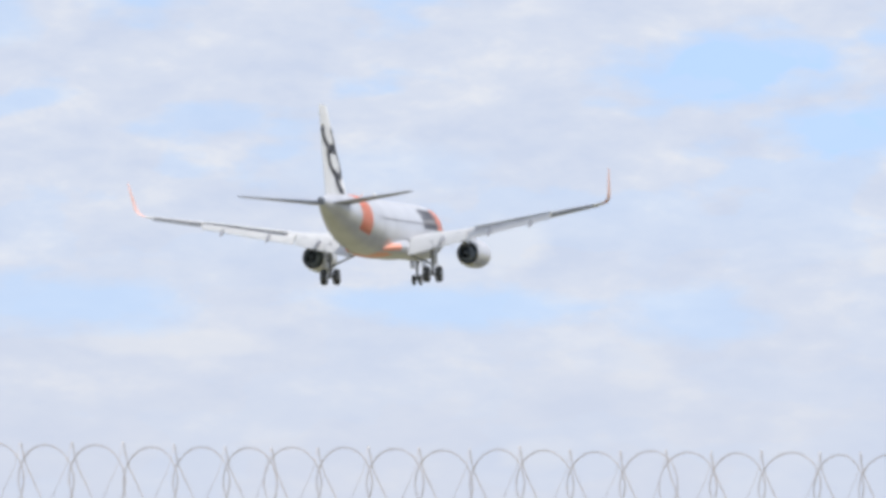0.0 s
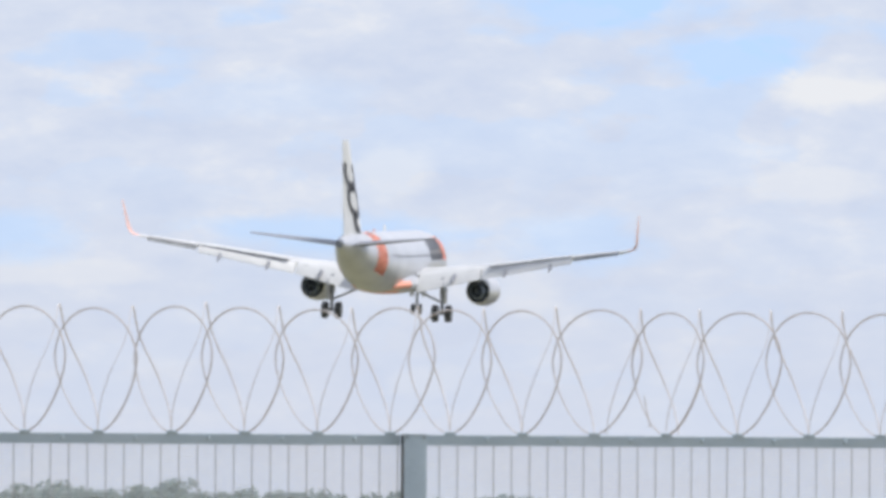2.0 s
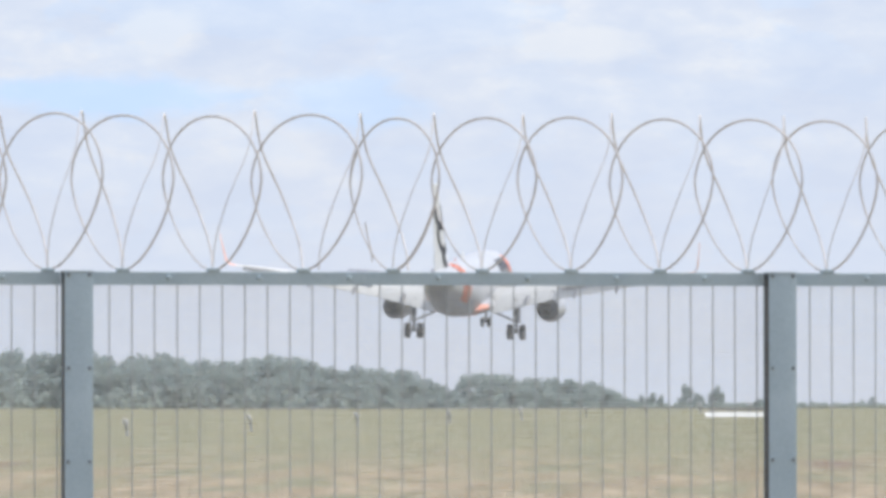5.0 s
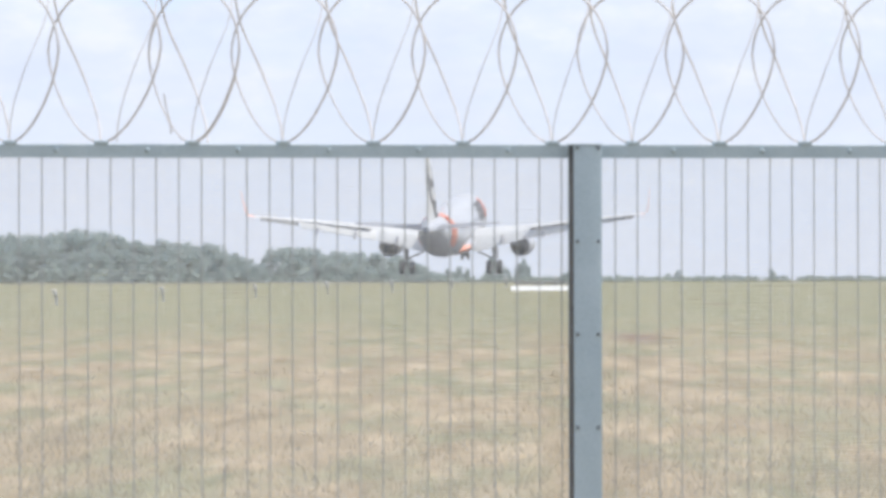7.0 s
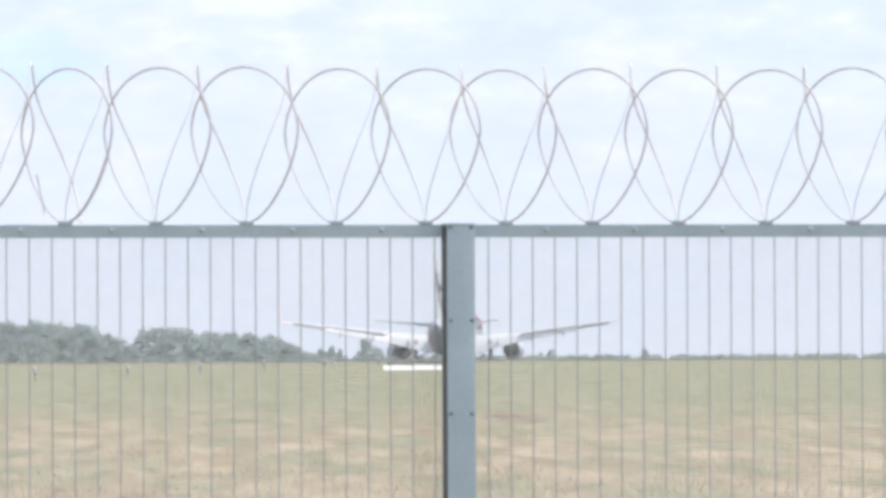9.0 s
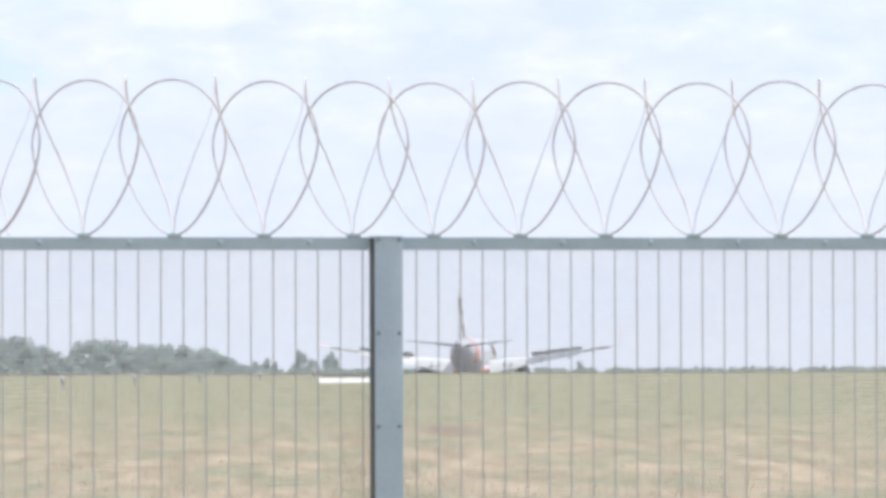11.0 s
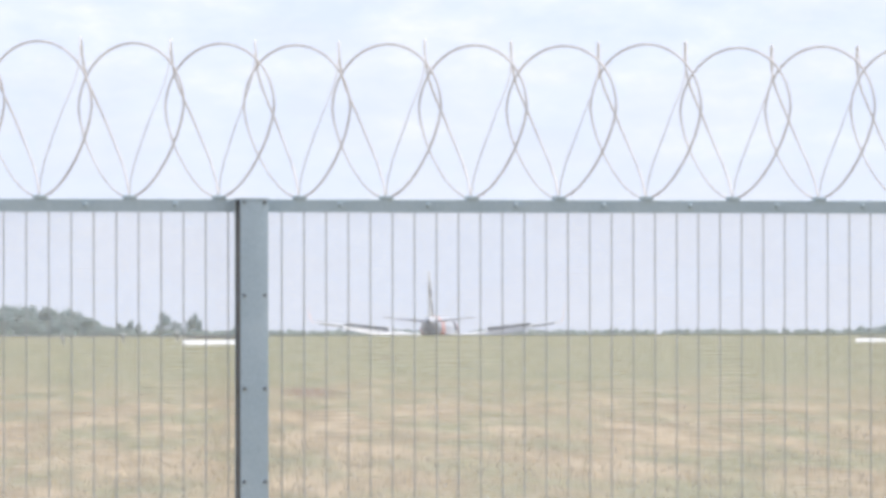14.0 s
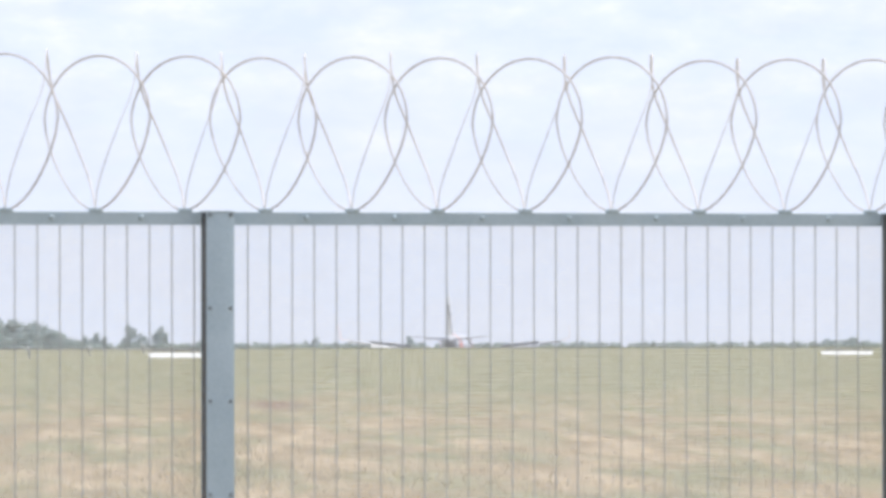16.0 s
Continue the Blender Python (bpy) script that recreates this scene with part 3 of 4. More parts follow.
        part("fan", bm, MAT["nozzle"], eng, "dark fan face")
        bm = bmesh.new()
        loft(bm, [[(ex - 0.17, y, z0), (ex + 0.17, y, z0), (ex + 0.15, y, z1), (ex - 0.15, y, z1)] for y, z0, z1 in [(6.3, 2.88, 3.02), (5.0, 2.86, 3.3), (3.3, 2.5, 3.35), (1.6, 2.75, 3.4), (0.4, 3.1, 3.4)]])
        part("pylon", bm, MAT["silver"], eng)
        # tailplane with the elevator
        bm = bmesh.new()
        rings = []
        for x, le, c, z in [(0.5, -14.3, 4.1, 5.08), (3.2, -16.0, 2.75, 5.38), (6.0, -17.75, 1.45, 5.68), (6.22, -18.05, 1.1, 5.70)]:
            rings.append([(side * x, le - c * u, z + c * v * 0.75) for u, v in FOIL])
        loft(bm, rings)
        part("tailplane", bm, MAT["panel"], jet, "mid-grey tailplane")
        # main gear
        bm = bmesh.new()
        gx = side * 3.8
        tube(bm, [(gx, 0.15, 3.0), (gx, 0.05, 1.7)], 0.17, 14)
        tube(bm, [(gx, 0.05, 1.75), (gx, 0.0, 0.55)], 0.11, 12)
        tube(bm, [(gx - 0.62, 0, 0.585), (gx + 0.62, 0, 0.585)], 0.10, 12)
        gear = part("main_gear", bm, MAT["leg"], jet, "lowered main landing gear")
        GEARS.append(gear)
        bm = bmesh.new()
        tube(bm, [(side * 1.9, 0.1, 2.15), (gx - side * 0.05, 0.05, 1.35)], 0.075, 10)
        part("side_brace", bm, MAT["leg"], gear)
        bm = bmesh.new()
        tube(bm, [(gx, -0.14, 1.55), (gx, -0.42, 1.05), (gx, -0.12, 0.65)], 0.05, 8)
        part("torque_link", bm, MAT["leg"], gear)
        bm = bmesh.new()
        box(bm, (gx + side * 0.22 - 0.03, -0.55, 1.25), (gx + side * 0.22 + 0.03, 0.6, 2.75), 0.02)
        part("gear_door", bm, MAT["silver"], gear, "grey gear door")
        for o in (-0.46, 0.46):
            t = wheel(gear, "tyre", gx + o, 0, 0.585, 0.585, 0.42)
            wheel_hub(gear, gx + o, 0, 0.585, 0.585, 0.42)
    # nose gear
    bm = bmesh.new()
    tube(bm, [(0, 12.9, 2.3), (0, 12.64, 0.4)], 0.09, 12)
    tube(bm, [(-0.36, 12.64, 0.38), (0.36, 12.64, 0.38)], 0.06, 10)
    tube(bm, [(0, 12.8, 1.3), (0, 14.0, 2.2)], 0.05, 8)
    gear = part("nose_gear", bm, MAT["leg"], jet, "lowered nose gear")
    for o in (-0.25, 0.25):
        wheel(gear, "tyre", o, 12.64, 0.38, 0.38, 0.22)
        wheel_hub(gear, o, 12.64, 0.38, 0.38, 0.22)
    for o in (-0.42, 0.42):
        bm = bmesh.new()
        box(bm, (o - 0.02, 12.3, 1.25), (o + 0.02, 14.1, 1.95), 0.01)
        part("gear_door", bm, MAT["silver"], gear)
    # fin with the dark livery shapes
    bm = bmesh.new()
    rings = []
    for z, le, c in [(5.3, -11.2, 7.1), (5.9, -12.2, 6.15), (7.8, -13.9, 4.95), (10.0, -15.85, 3.55), (11.85, -17.5, 2.35), (12.0, -17.75, 2.0)]:
        rings.append([(c * v * 0.78, le - c * u, z) for u, v in FOIL[:8]] + [(-c * v * 0.78, le - c * u, z) for u, v in FOIL[7:0:-1]])
    loft(bm, rings)
    fin = part("vertical_fin", bm, MAT["flap"], jet, "white tail fin with charcoal crescents")

    def fin_arc(cy, cz, a, b, t0, t1, wide, side):
        """A band that follows part of a slanting ellipse on one side of the fin and tapers at its ends."""
        bm = bmesh.new()
        n = 26

        def lay(y, z):
            f = (z - 5.9) / 6.1
            le, c = -12.2 - 5.55 * f, 6.15 - 4.1 * f
            u = min(max((le - y) / c, 0.01), 0.99)
            v = np.interp(u, [q[0] for q in FOIL[:8]], [q[1] for q in FOIL[:8]])
            return (side * (c * v * 0.78 + 0.03), y, z)

        rows = []
        for k in range(n + 1):
            t = radians(t0 + (t1 - t0) * k / n)
            w = wide * (0.6 + 0.4 * math.sin(math.pi * k / n)) if t1 - t0 < 355 else wide
            rows.append([bm.verts.new(lay(cy - 0.85 * b * g * math.sin(t) + a * g * math.cos(t), cz + b * g * math.sin(t))) for g in (1 + w / 2, 1 - w / 2)])
        for p, q in zip(rows, rows[1:]):
            bm.faces.new((p[0], q[0], q[1], p[1]))
        bmesh.ops.solidify(bm, geom=bm.faces[:], thickness=0.01)
        part("livery_crescent", bm, MAT["charcoal"], fin, "charcoal crescent shape", False)

    for side in (1, -1):
        fin_arc(-17.55, 9.75, 1.2, 0.85, 118, 405, 0.72, side)
        fin_arc(-16.1, 8.0, 1.35, 1.0, 0, 360, 0.5, side)
        fin_arc(-14.75, 6.7, 0.9, 0.75, 120, 290, 1.0, side)
    return jet


jet = build_airliner()


# ---- tree belt behind the crest ----
def leaf_clump(verts, faces, rng, c, r, count, size):
    for _ in range(count):
        while True:
            d = Vector((rng.uniform(-1, 1), rng.uniform(-1, 1), rng.uniform(-1, 1)))
            if 0.15 < d.length < 1:
                break
        p = c + Vector((d.x * r, d.y * r, d.z * r * 0.72))
        a = Vector((rng.gauss(0, 1), rng.gauss(0, 1), rng.gauss(0, 0.7))).normalized()
        b = a.cross(Vector((rng.gauss(0, 1), rng.gauss(0, 1), rng.gauss(0, 1)))).normalized()
        s = size * rng.uniform(0.6, 1.3)
        i = len(verts)
        verts.extend([p - a * s - b * s * 0.45, p + a * s * 0.2 - b * s * 0.6, p + a * s + b * s * 0.1, p - a * s * 0.1 + b * s * 0.6])
        faces.append((i, i + 1, i + 2, i + 3))


def tree_meshes(seed, height, width, low):
    """A forked trunk with limbs and a ragged crown of leaf clumps."""
    rng = random.Random(seed)
    bm = bmesh.new()
    fork = Vector((rng.uniform(-0.3, 0.3), rng.uniform(-0.3, 0.3), height * 0.28))
    tube(bm, [(0, 0, -0.6), (0.05, 0, height * 0.12), fork], [0.36, 0.28, 0.22], 8)
    verts, faces = [], []
    for k in range(9):
        a = 2 * math.pi * (k + rng.uniform(-0.3, 0.3)) / 9
        reach = width * rng.uniform(0.45, 1.0)
        tip = Vector((math.cos(a) * reach, math.sin(a) * reach, height * rng.uniform(low, 0.86)))
        if k > 6:
            tip = Vector((rng.uniform(-0.3, 0.3) * width, rng.uniform(-0.3, 0.3) * width, height * rng.uniform(0.80, 0.90)))
        mid = fork.lerp(tip, 0.5) + Vector((rng.uniform(-0.3, 0.3), rng.uniform(-0.3, 0.3), 0.4))
        tube(bm, [fork - Vector((0, 0, 0.3)), mid, tip], [0.16, 0.10, 0.04], 6)
        leaf_clump(verts, faces, rng, tip, height * rng.uniform(0.13, 0.19), 130, 0.32)
        leaf_clump(verts, faces, rng, mid + Vector((rng.uniform(-1, 1), rng.uniform(-1, 1), -0.2)), height * 0.14, 70, 0.32)
    me = bpy.data.meshes.new("crown")
    me.from_pydata(verts, [], faces)
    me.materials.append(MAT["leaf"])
    return mesh_of("trunk", bm, MAT["bark"]), me


def build_trees():
    rng = random.Random(11)
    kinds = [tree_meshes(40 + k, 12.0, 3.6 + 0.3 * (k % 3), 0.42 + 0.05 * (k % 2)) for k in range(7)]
    # height of the tree line along its length
    line_x = (-1700, -1210, -1134, -1070, -1018, -918, -860, -790, -700, -600, -450, -350, -260, -196, -133, -55, -22, 0, 30, 60, 95, 184, 225, 250, 272, 298, 318)
    line_h = (104, 101, 114, 101, 95, 122, 100, 108, 95, 99, 89, 93, 89, 76, 70, 62, 38, 26, 62, 72, 54, 51, 43, 50, 34, 24, 14)
    spots = []
    for row, y0 in ((0, 1500), (1, 1530), (2, 1475)):
        o = -1690 + 13 * row
        while o < 316:
            spots.append((o, y0 + rng.uniform(-10, 10), np.interp(o, line_x, line_h) * (rng.uniform(0.90, 1.06) if row < 2 else rng.uniform(0.55, 0.85))))
            o += rng.uniform(34, 50)
    spots = [(*q, 1.0) for q in spots]
    # scattered trees past the end of the belt
    spots += [(330, 1500, 23, 0.5), (347, 1503, 27, 0.6), (364, 1500, 22, 0.45), (404, 1500, 41, 0.42), (416, 1505, 36, 0.42), (428, 1500, 26, 0.42), (457, 1500, 34, 0.42), (468, 1504, 40, 0.42),
              (540, 1500, 15, 0.5), (553, 1503, 13, 0.4), (722, 1500, 14, 0.35), (738, 1502, 18, 0.4), (902, 1500, 20, 0.4), (1648, 1500, 14, 0.9), (1690, 1500, 17, 0.9), (1715, 1505, 12, 0.9)]
    for o, y, h, slim in spots:
        if h < 6:
            continue
        x = y * (-0.0251 + o / 16000)
        base = ground_z(y)
        top = EYE + y * (h - 22) / 16000
        s = max(0.35, (top - base) / 12.0)
        ob = thing("eucalypt_tree", pose(x, y, base, 0, 0, rng.uniform(0, 360)) @ Matrix.Diagonal((s * slim * rng.uniform(0.9, 1.1), s * slim, s, 1)),
                   "grey-green eucalypt, paled as by haze, in the belt beyond the runway", "tree", "tree belt beyond the runway")
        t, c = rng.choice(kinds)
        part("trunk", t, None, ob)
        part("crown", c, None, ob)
    # undergrowth closes the belt near the ground
    verts, faces = [], []
    for _ in range(520):
        o = rng.uniform(-1700, 330)
        y = rng.uniform(1455, 1530)
        h = np.interp(o, line_x, line_h)
        r = min(3.4, 0.9 + h * 0.025)
        leaf_clump(verts, faces, rng, Vector((y * (-0.0251 + o / 16000), y, ground_z(y) + r * 1.0 + rng.uniform(0, h * 0.035))), r, 30, 0.5)
    # and runs on as a low hedge line behind the crest
    for _ in range(420):
        o, y, r = rng.uniform(300, 1900), rng.uniform(1480, 1520), rng.uniform(0.7, 1.3)
        top = EYE + y * (rng.uniform(4.2, 7.2) - 22) / 16000
        leaf_clump(verts, faces, rng, Vector((y * (-0.0251 + o / 16000), y, top - r * 0.7)), r, 34, 0.4)
        leaf_clump(verts, faces, rng, Vector((y * (-0.0251 + o / 16000), y, (top + ground_z(y)) / 2)), 1.6, 20, 0.6)
    me = bpy.data.meshes.new("undergrowth")
    me.from_pydata(verts, [], faces)
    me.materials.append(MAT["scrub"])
    tagged(new("undergrowth", me), "dull green scrub, paled as by haze, under the eucalypt belt", "undergrowth", kind="stuff")


build_trees()


# ---- marker posts along the runway strip, low white boards ----
def marker_post(x, y, lean, turn):
    ob = thing("marker_post", pose(x, y, ground_z(y), 0, 0, turn) @ Matrix.Scale(0.72, 4), "white marker post with a grey band in the grass", "marker post", "marker posts beside the runway")
    bm = bmesh.new()
    tube(bm, [(0.04, 0, -0.1), (0.02, 0, 0.32)], [0.075, 0.07], 10)
    part("lower_post", bm, MAT["worn"], ob)
    bm = bmesh.new()
    tube(bm, [(0.02, 0, 0.32), (-0.02, 0, 0.56)], [0.085, 0.085], 10)
    part("dark_band", bm, MAT["sleeve"], ob, "dark band")
    bm = bmesh.new()
    tube(bm, [(-0.02, 0, 0.56), (-0.05, 0, 0.70), (lean, 0, 0.84)], [0.10, 0.13, 0.06], 10)
    part("reflector_head", bm, MAT["worn"], ob, "white leaning reflector head")


for k, y in enumerate((248, 278, 310, 341, 373, 406, 436, 467, 500, 534, 570)):
    marker_post(-47 + 0.09 * y, y, -0.22 + 0.05 * (k % 3), 8 * (k % 4))


def low_board(x0, x1, y, size):
    z = ground_z(y)
    ob = thing("runway_board", pose((x0 + x1) / 2, y, z) @ Matrix.Diagonal((1, size, size, 1)), "low white board with a dark top edge in the grass", "marker board", "low boards beside the runway")
    w = (x1 - x0) / 2
    bm = bmesh.new()
    loft(bm, [[(s * w, -0.40, 0.04), (s * w, 0.16, 0.04), (s * w, 0.16, 0.42), (s * w, 0.08, 0.42)] for s in (-1, 1)])
    part("panel", bm, MAT["marker"], ob, "sun-bleached white panel")
    bm = bmesh.new()
    box(bm, (-w + 0.25, 0.17, 0.58), (w + 0.02, 0.30, 0.67), 0.01)
    part("top_edge", bm, MAT["sleeve"], ob, "dark top edge")
    for k in range(4):
        bm = bmesh.new()
        xx = -w + 0.3 + k * (2 * w - 0.6) / 3
        box(bm, (xx - 0.04, 0.17, -0.15), (xx + 0.04, 0.26, 0.58), 0.008)
        part("leg", bm, MAT["band"], ob)


low_board(1.20, 4.85, 480, 0.62)
low_board(39.4, 42.3, 511, 0.5)

# ---- security fence with razor coil ----
FENCE_TURN, BAR_TOP = 14.0, 2.166
FENCE = pose(0, 30.5, 0, 0, 0, FENCE_TURN)
POSTS = [-11.92, -9.48, -7.044, -4.608, -2.173, 0.271, 2.700, 5.140, 7.58]
JOINTS = [p + 0.215 + 0.3112 * k for p in POSTS[:-1] for k in range(8)]
# the bay beyond the middle post is clipped a little further along
JOINTS = [s + (0.015 if abs(s - 0.486) < 0.02 else 0.009 if abs(s - 0.797) < 0.02 else 0.0) for s in JOINTS]
STRAND = [(0, 1.0), (0.06, 0.985), (0.15, 0.93), (0.25, 0.82), (0.5, 0.48), (0.69, 0.18), (0.80, 0.06), (0.90, 0.02), (1, 0.0)]


def build_fence():
    fence = thing("security_fence", FENCE, "grey steel mesh security fence on square posts", "fence")
    # posts
    bm = bmesh.new()
    # an I section: front and back plates with a recessed web
    box(bm, (0, -0.080, -0.3), (0.097, -0.073, BAR_TOP - 0.004), 0.002)
    box(bm, (0, -0.007, -0.3), (0.097, 0.0, BAR_TOP - 0.004), 0.002)
    box(bm, (0.062, -0.073, -0.3), (0.070, -0.007, BAR_TOP - 0.004))
    post_me = mesh_of("post", bm, MAT["steel"])
    bm = bmesh.new()
    box(bm, (-0.002, -0.083, BAR_TOP - 0.004), (0.099, 0.003, BAR_TOP + 0.002), 0.002)
    cap_me = mesh_of("post_cap", bm, MAT["steel"])
    bm = bmesh.new()
    # dark filler added in the post's recess to imitate the shade there
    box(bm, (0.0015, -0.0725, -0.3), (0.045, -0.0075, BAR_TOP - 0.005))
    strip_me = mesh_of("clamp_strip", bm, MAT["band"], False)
    bm = bmesh.new()
    bmesh.ops.create_cone(bm, cap_ends=True, segments=8, radius1=0.0068, radius2=0.005, depth=0.007, matrix=pose(0, -0.0035, 0, 90))
    bolt_me = mesh_of("bolt", bm, MAT["bolt"])
    bm = bmesh.new()
    bmesh.ops.create_cone(bm, cap_ends=True, segments=8, radius1=0.0095, radius2=0.006, depth=0.010, matrix=pose(0, -0.004, 0, 90))
    stud_me = mesh_of("stud", bm, MAT["steel"])
    for p in POSTS:
        o = part("post", post_me, None, fence, "grey-blue painted square post")
        o.location = (p, 0, 0)
        c = part("cap", cap_me, None, o)
        part("clamp_strip", strip_me, None, o, "dark strip standing in for shade behind the post face")
        for k in range(7):
            for e in (0.012, 0.085):
                b = part("bolt", bolt_me, None, o)
                b.location = (e, -0.080, BAR_TOP - 0.012 - 0.3145 * k)
    # top rail: an angle section for each bay
    for a, b in zip(POSTS, POSTS[1:]):
        bm = bmesh.new()
        x0, x1 = a + 0.001, b - 0.001
        loft(bm, [[(x, 0.002, BAR_TOP - 0.045), (x, 0.008, BAR_TOP - 0.045), (x, 0.008, BAR_TOP - 0.006), (x, 0.045, BAR_TOP - 0.006), (x, 0.045, BAR_TOP), (x, 0.004, BAR_TOP), (x, 0.002, BAR_TOP - 0.002)] for x in (x0, x1)])
        rail = part("top_rail", bm, MAT["steel"], fence, "grey-blue steel angle rail", False)
        for k in range(8):
            x = a + 0.215 + 0.3112 * (k - 0.5)
            if k:
                o = part("bolt", stud_me, None, rail)
                o.location = (x, 0.0, BAR_TOP - 0.020)
    # welded mesh: upright wires singly, the close cross wires as one piece a bay
    bm = bmesh.new()
    tube(bm, [(0, 0, 0.04), (0, 0, BAR_TOP - 0.01)], 0.0024, 6)
    wire_me = mesh_of("upright_wire", bm, MAT["galvanised"])
    for a, b in zip(POSTS, POSTS[1:]):
        n = 30
        for k in range(n):
            x = a + 0.1686 + k * 0.0778
            if x < b - 0.01 and x > -9.4 and x < 5.2:
                o = part("upright_wire", wire_me, None, fence)
                o.location = (x, 0.014, 0)
        bm = bmesh.new()
        z = 0.05
        while z < BAR_TOP - 0.02:
            tube(bm, [(a + 0.05, 0.0185, z), (b + 0.05, 0.0185, z)], 0.0008, 4)
            z += 0.0055
        tagged(part("wire_grid", bm, MAT["cross_wire"], fence), kind="stuff")
    return fence


def build_coil():
    rng = random.Random(5)
    coil = thing("razor_wire_coil", FENCE, "weathered razor wire coil clipped along the fence top", "razor wire")
    bm = bmesh.new()
    box(bm, (-0.022, -0.004, -0.002), (0.022, 0.03, 0.012), 0.004)
    clip_me = mesh_of("clip", bm, MAT["steel"])
    n = 40
    for i, s in enumerate(JOINTS):
        marked = abs(s + 1.024) < 0.02
        h, w, d = 0.522 + rng.uniform(-0.006, 0.006), 0.143 + rng.uniform(-0.006, 0.007), 0.16
        if marked:
            w -= 0.02
        lean = rng.uniform(-0.012, 0.012)
        skewed = abs(s + 1.336) < 0.02
        if skewed:
            w, lean = w + 0.014, 0.012
        pts, rad = [], []
        for k in range(n):
            a = 2 * math.pi * k / n
            pinch = 1 - 0.28 * max(0.0, -math.sin(a)) ** 1.2
            up = h * (0.58 + (0.42 if a < math.pi else 0.58) * math.sin(a))
            pts.append((s + w * pinch * math.cos(a) + lean * (1 + math.sin(a)), 0.02 - d * pinch * math.cos(a), BAR_TOP + 0.006 + up))
            rad.append(0.0056 if marked and (31 <= k <= 38 or 17 <= k <= 18) else 0.0040 - 0.0012 * max(0.0, -math.sin(a)) * max(0.0, -math.cos(a)) * 2)
        bm = bmesh.new()
        tube(bm, pts, rad, 6, True)
        # small barbs along the strip
        for k in range(0, n, 4):
            p, q = Vector(pts[k]), Vector(pts[(k + 1) % n])
            t = (q - p).normalized() * 0.012
            up = Vector((0, 0.006, 0.006))
            v = [bm.verts.new(c) for c in (p - t, p + up, p + t, p - up)]
            bm.faces.new(v)
        part("loop", bm, MAT["razor"], coil, "loop with a loose strip end" if marked else "")
        o = part("clip", clip_me, None, coil)
        o.location = (s, 0, BAR_TOP)
        if i + 1 < len(JOINTS):
            e = JOINTS[i + 1]
            m, hh = (s + e) / 2 - 0.012 + (0.055 if skewed else 0.0), h + rng.uniform(0.0, 0.02)
            # the strand climbs from one clip over a narrow crest and down to the next
            half, slant = (e - s) / 2, math.tan(radians(FENCE_TURN))
            pts, rad = [], []
            for k in range(29):
                a = math.pi * k / 28
                z, side = math.sin(a), -math.cos(a)
                out = float(np.interp(z, [q[0] for q in STRAND], [q[1] for q in STRAND])) * half
                deep = 0.22 * side * min(1.0, 2.5 * z)
                pts.append((m + math.copysign(out, side) + slant * deep + 0.012 * (1 - z), 0.02 + deep, BAR_TOP + 0.006 + hh * z))
                rad.append(0.0033 if side > -0.2 else 0.0019)
            bm = bmesh.new()
            tube(bm, pts, rad, 6)
            part("link_strand", bm, MAT["razor"], coil)
    # one loose end of strip hangs down
    bm = bmesh.new()
    tube(bm, [(-1.120, 0.02, 2.335), (-1.108, 0.018, 2.270), (-1.097, 0.012, 2.222), (-1.099, 0.008, 2.200)], [0.0028, 0.0032, 0.0040, 0.0018], 6)
    part("loose_end", bm, MAT["razor"], coil, "loose hanging end of razor strip")
    return coil


build_fence()
build_coil()


# ---- tufts of dry grass beyond the fence ----
def build_tufts():
    rng = np.random.default_rng(3)
    n = 55000
    y = 62.0 / (1 - rng.random(n) * 0.80)
    x = y * rng.uniform(-0.062, 0.092, n)
    patch = np.array([noise.noise(Vector((a * 0.35, b * 0.06, 3))) for a, b in zip(x, y)])
    keep = patch > rng.uniform(-1.0, 0.8, n)
    x, y, patch = x[keep], y[keep], patch[keep]
    z = np.array([ground_z(v) for v in y])
    m = len(x)
    h = rng.uniform(0.02, 0.075, m) * (1.0 + 0.8 * np.clip(patch, 0, 1)) * np.where(rng.random(m) < 0.03, 1.8, 1.0)
    a = rng.uniform(0, math.pi, m)
    w = rng.uniform(0.004, 0.012, m)
    lx, ly = rng.normal(0, 0.35, m) * h, rng.normal(0, 0.35, m) * h
    dx, dy = np.cos(a) * w, np.sin(a) * w
    v = np.stack([np.stack([x - dx, y - dy, z - 0.01], 1), np.stack([x + dx, y + dy, z - 0.01], 1), np.stack([x + lx, y + ly, z + h], 1)], 1).reshape(-1, 3)
    me = bpy.data.meshes.new("grass_tufts")
    me.from_pydata(v.tolist(), [], np.arange(3 * m).reshape(-1, 3).tolist())
    me.materials.append(MAT["blade"])
    tagged(new("grass_tufts", me), "tufts of dry straw-coloured grass", "grass", kind="stuff")


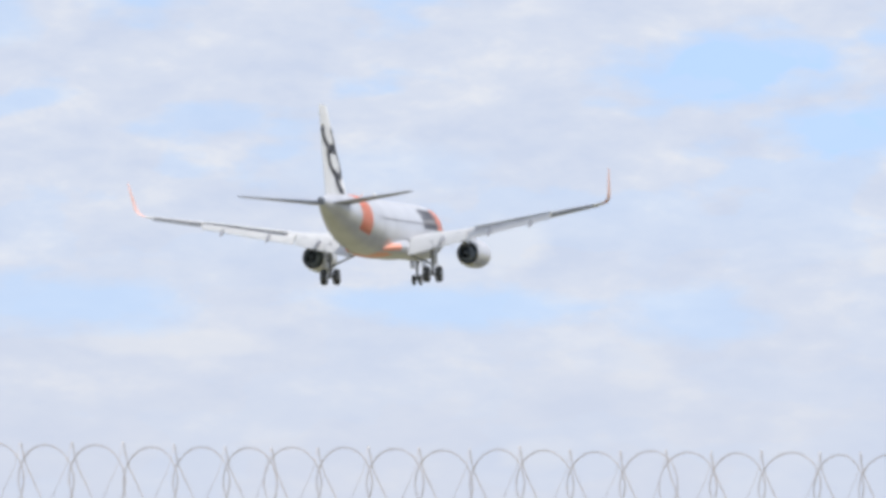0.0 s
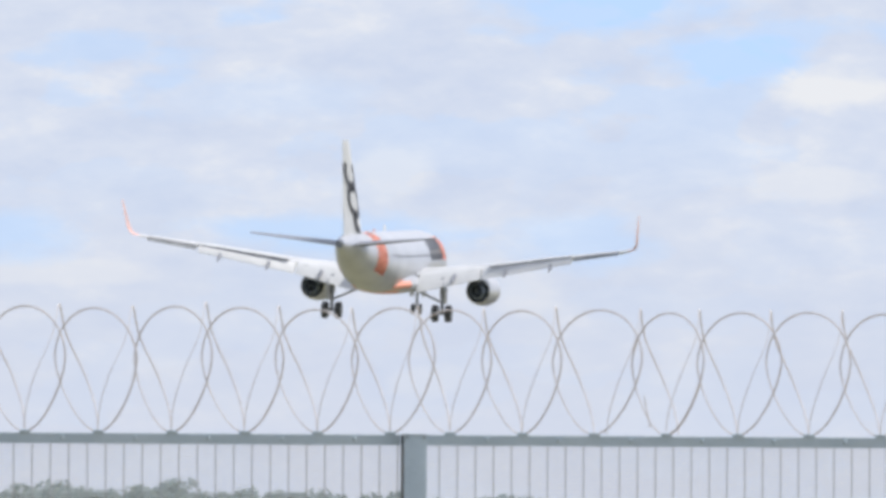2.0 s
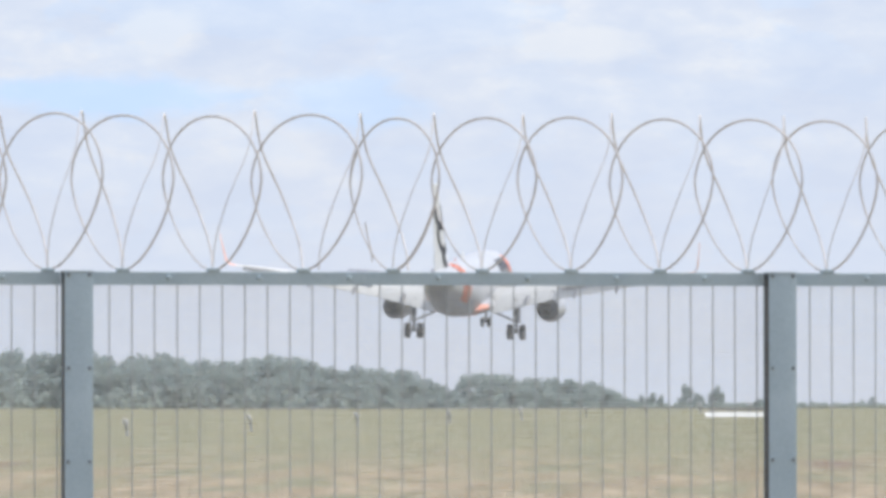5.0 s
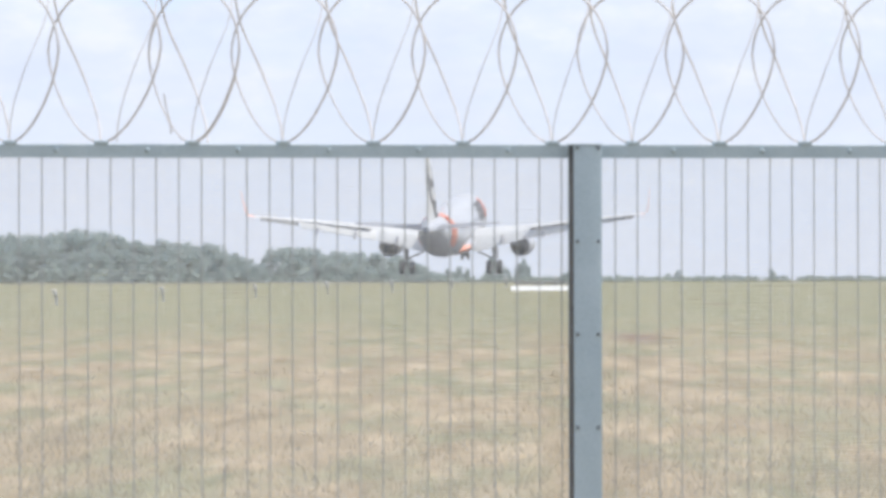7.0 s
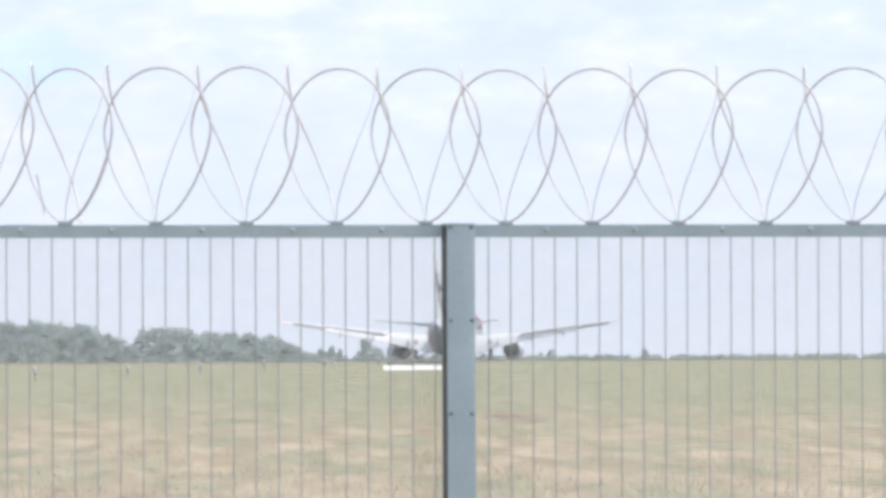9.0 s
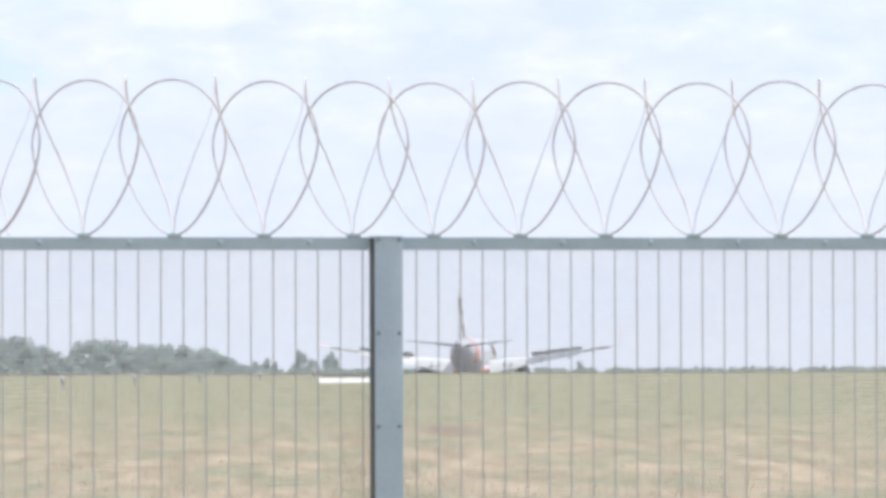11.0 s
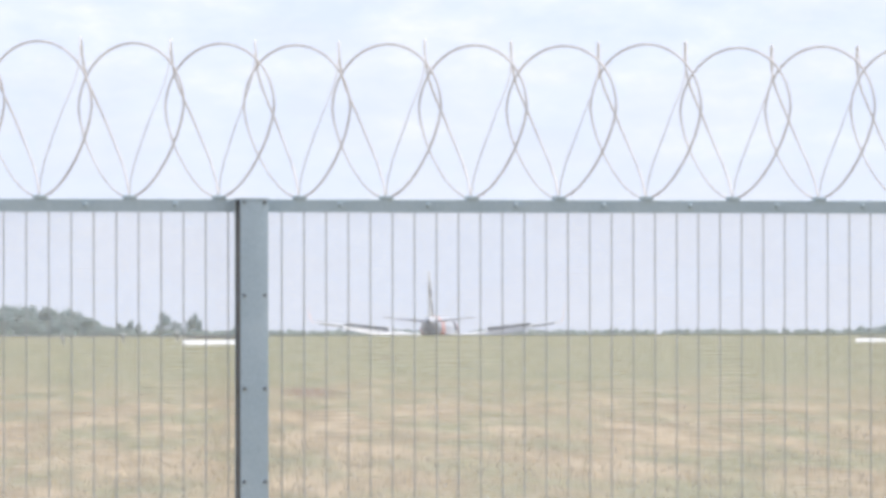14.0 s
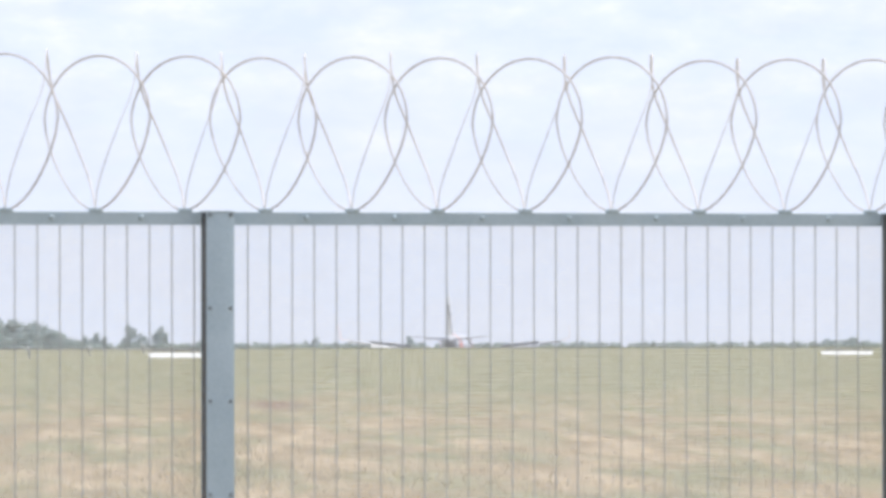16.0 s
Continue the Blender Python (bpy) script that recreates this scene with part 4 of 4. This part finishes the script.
def build_crest_grass():
    """Longer uncut grass along the crest breaks the edge of the field against the sky."""
    rng = np.random.default_rng(9)
    n = 42000
    y = rng.uniform(640, 775, n)
    x = y * rng.uniform(-0.115, 0.092, n)
    z = np.array([ground_z(v) for v in y])
    tall = np.array([noise.noise(Vector((p * 0.12, q * 0.02, 7))) for p, q in zip(x, y)])
    h = rng.uniform(0.015, 0.05, n) * np.clip(0.9 + 0.9 * tall, 0.35, 1.8)
    w = rng.uniform(0.03, 0.10, n)
    lean = rng.normal(0, 0.25, n) * h
    v = np.stack([np.stack([x - w, y, z - 0.02], 1), np.stack([x + w, y + 0.03, z - 0.02], 1), np.stack([x + lean, y, z + h], 1)], 1).reshape(-1, 3)
    me = bpy.data.meshes.new("crest_grass")
    me.from_pydata(v.tolist(), [], np.arange(3 * n).reshape(-1, 3).tolist())
    me.materials.append(MAT["crest"])
    tagged(new("crest_grass", me), "dull uncut grass along the crest of the field", "grass", kind="stuff")


build_tufts()
build_crest_grass()


# ---- what moves ----
def motions():
    """The landing: glide, touchdown at about 8.4 s, spoilers up, roll-out over the crest."""
    walk(jet, [
        (0, pose(-46.59, 627.9, 25.18, 0.76, -1.67, -8.00)),
        (0.5, pose(-44.24, 601.0, 22.81, 1.66, -0.57, -6.80)),
        (1, pose(-41.26, 642.3, 20.22, 1.94, 0.53, -6.45)),
        (1.5, pose(-38.29, 609.2, 18.07, 2.30, 1.04, -6.10)),
        (2, pose(-35.83, 606.6, 16.45, 2.28, 1.88, -6.04)),
        (2.5, pose(-33.23, 654.2, 14.90, 2.22, 2.33, -5.98)),
        (3, pose(-29.94, 674.2, 12.93, 1.81, 2.40, -5.92)),
        (3.2, pose(-28.74, 693.0, 12.40, 2.08, 2.89, -5.90)),
        (5.3, pose(-13.96, 664.8, 5.22, 3.80, 0.81, -5.60)),
        (5.5, pose(-12.68, 679.2, 4.77, 4.03, 0.69, -5.60)),
        (6, pose(-9.59, 713.4, 3.26, 4.60, 1.07, -5.60)),
        (6.5, pose(-6.42, 748.6, 2.27, 4.70, 1.69, -5.60)),
        (7, pose(-3.24, 784.0, 1.42, 4.80, -0.23, -5.60)),
        (7.5, pose(-0.16, 818.3, 0.98, 4.30, -0.40, -5.60)),
        (8, pose(2.85, 851.6, 0.42, 3.80, 0.71, -5.60)),
        (8.5, pose(6.43, 891.5, -0.36, 2.90, 0.00, -5.60)),
        (9, pose(9.47, 925.2, -0.64, 2.00, 0.00, -5.60)),
        (9.5, pose(12.39, 957.6, -0.92, 1.30, 0.00, -5.60)),
        (12, pose(26.17, 1110.8, -2.26, 0.00, 0.00, -5.60)),
        (12.5, pose(29.55, 1148.3, -2.58, 0.00, 0.00, -5.60)),
        (13.5, pose(35.77, 1217.5, -3.16, 0.00, 0.00, -5.60)),
        (14.5, pose(41.00, 1275.6, -3.55, 0.00, 0.00, -5.60)),
        (16, pose(50.41, 1380.1, -4.19, 0.00, 0.00, -5.60)),
    ])
    for sp, hinge in SPOILERS:
        up = hinge @ pose(0, 0, 0, -38)
        walk(sp, [(0, hinge), (9.5, hinge), (10.2, up), (16.0, up)])
    # the main legs hang long in flight and shorten under load
    for gear in GEARS:
        walk(gear, [(0, pose(0, 0, -0.2)), (8.2, pose(0, 0, -0.2)), (8.8, pose(0, 0, 0)), (16.0, pose(0, 0, 0))])


motions()
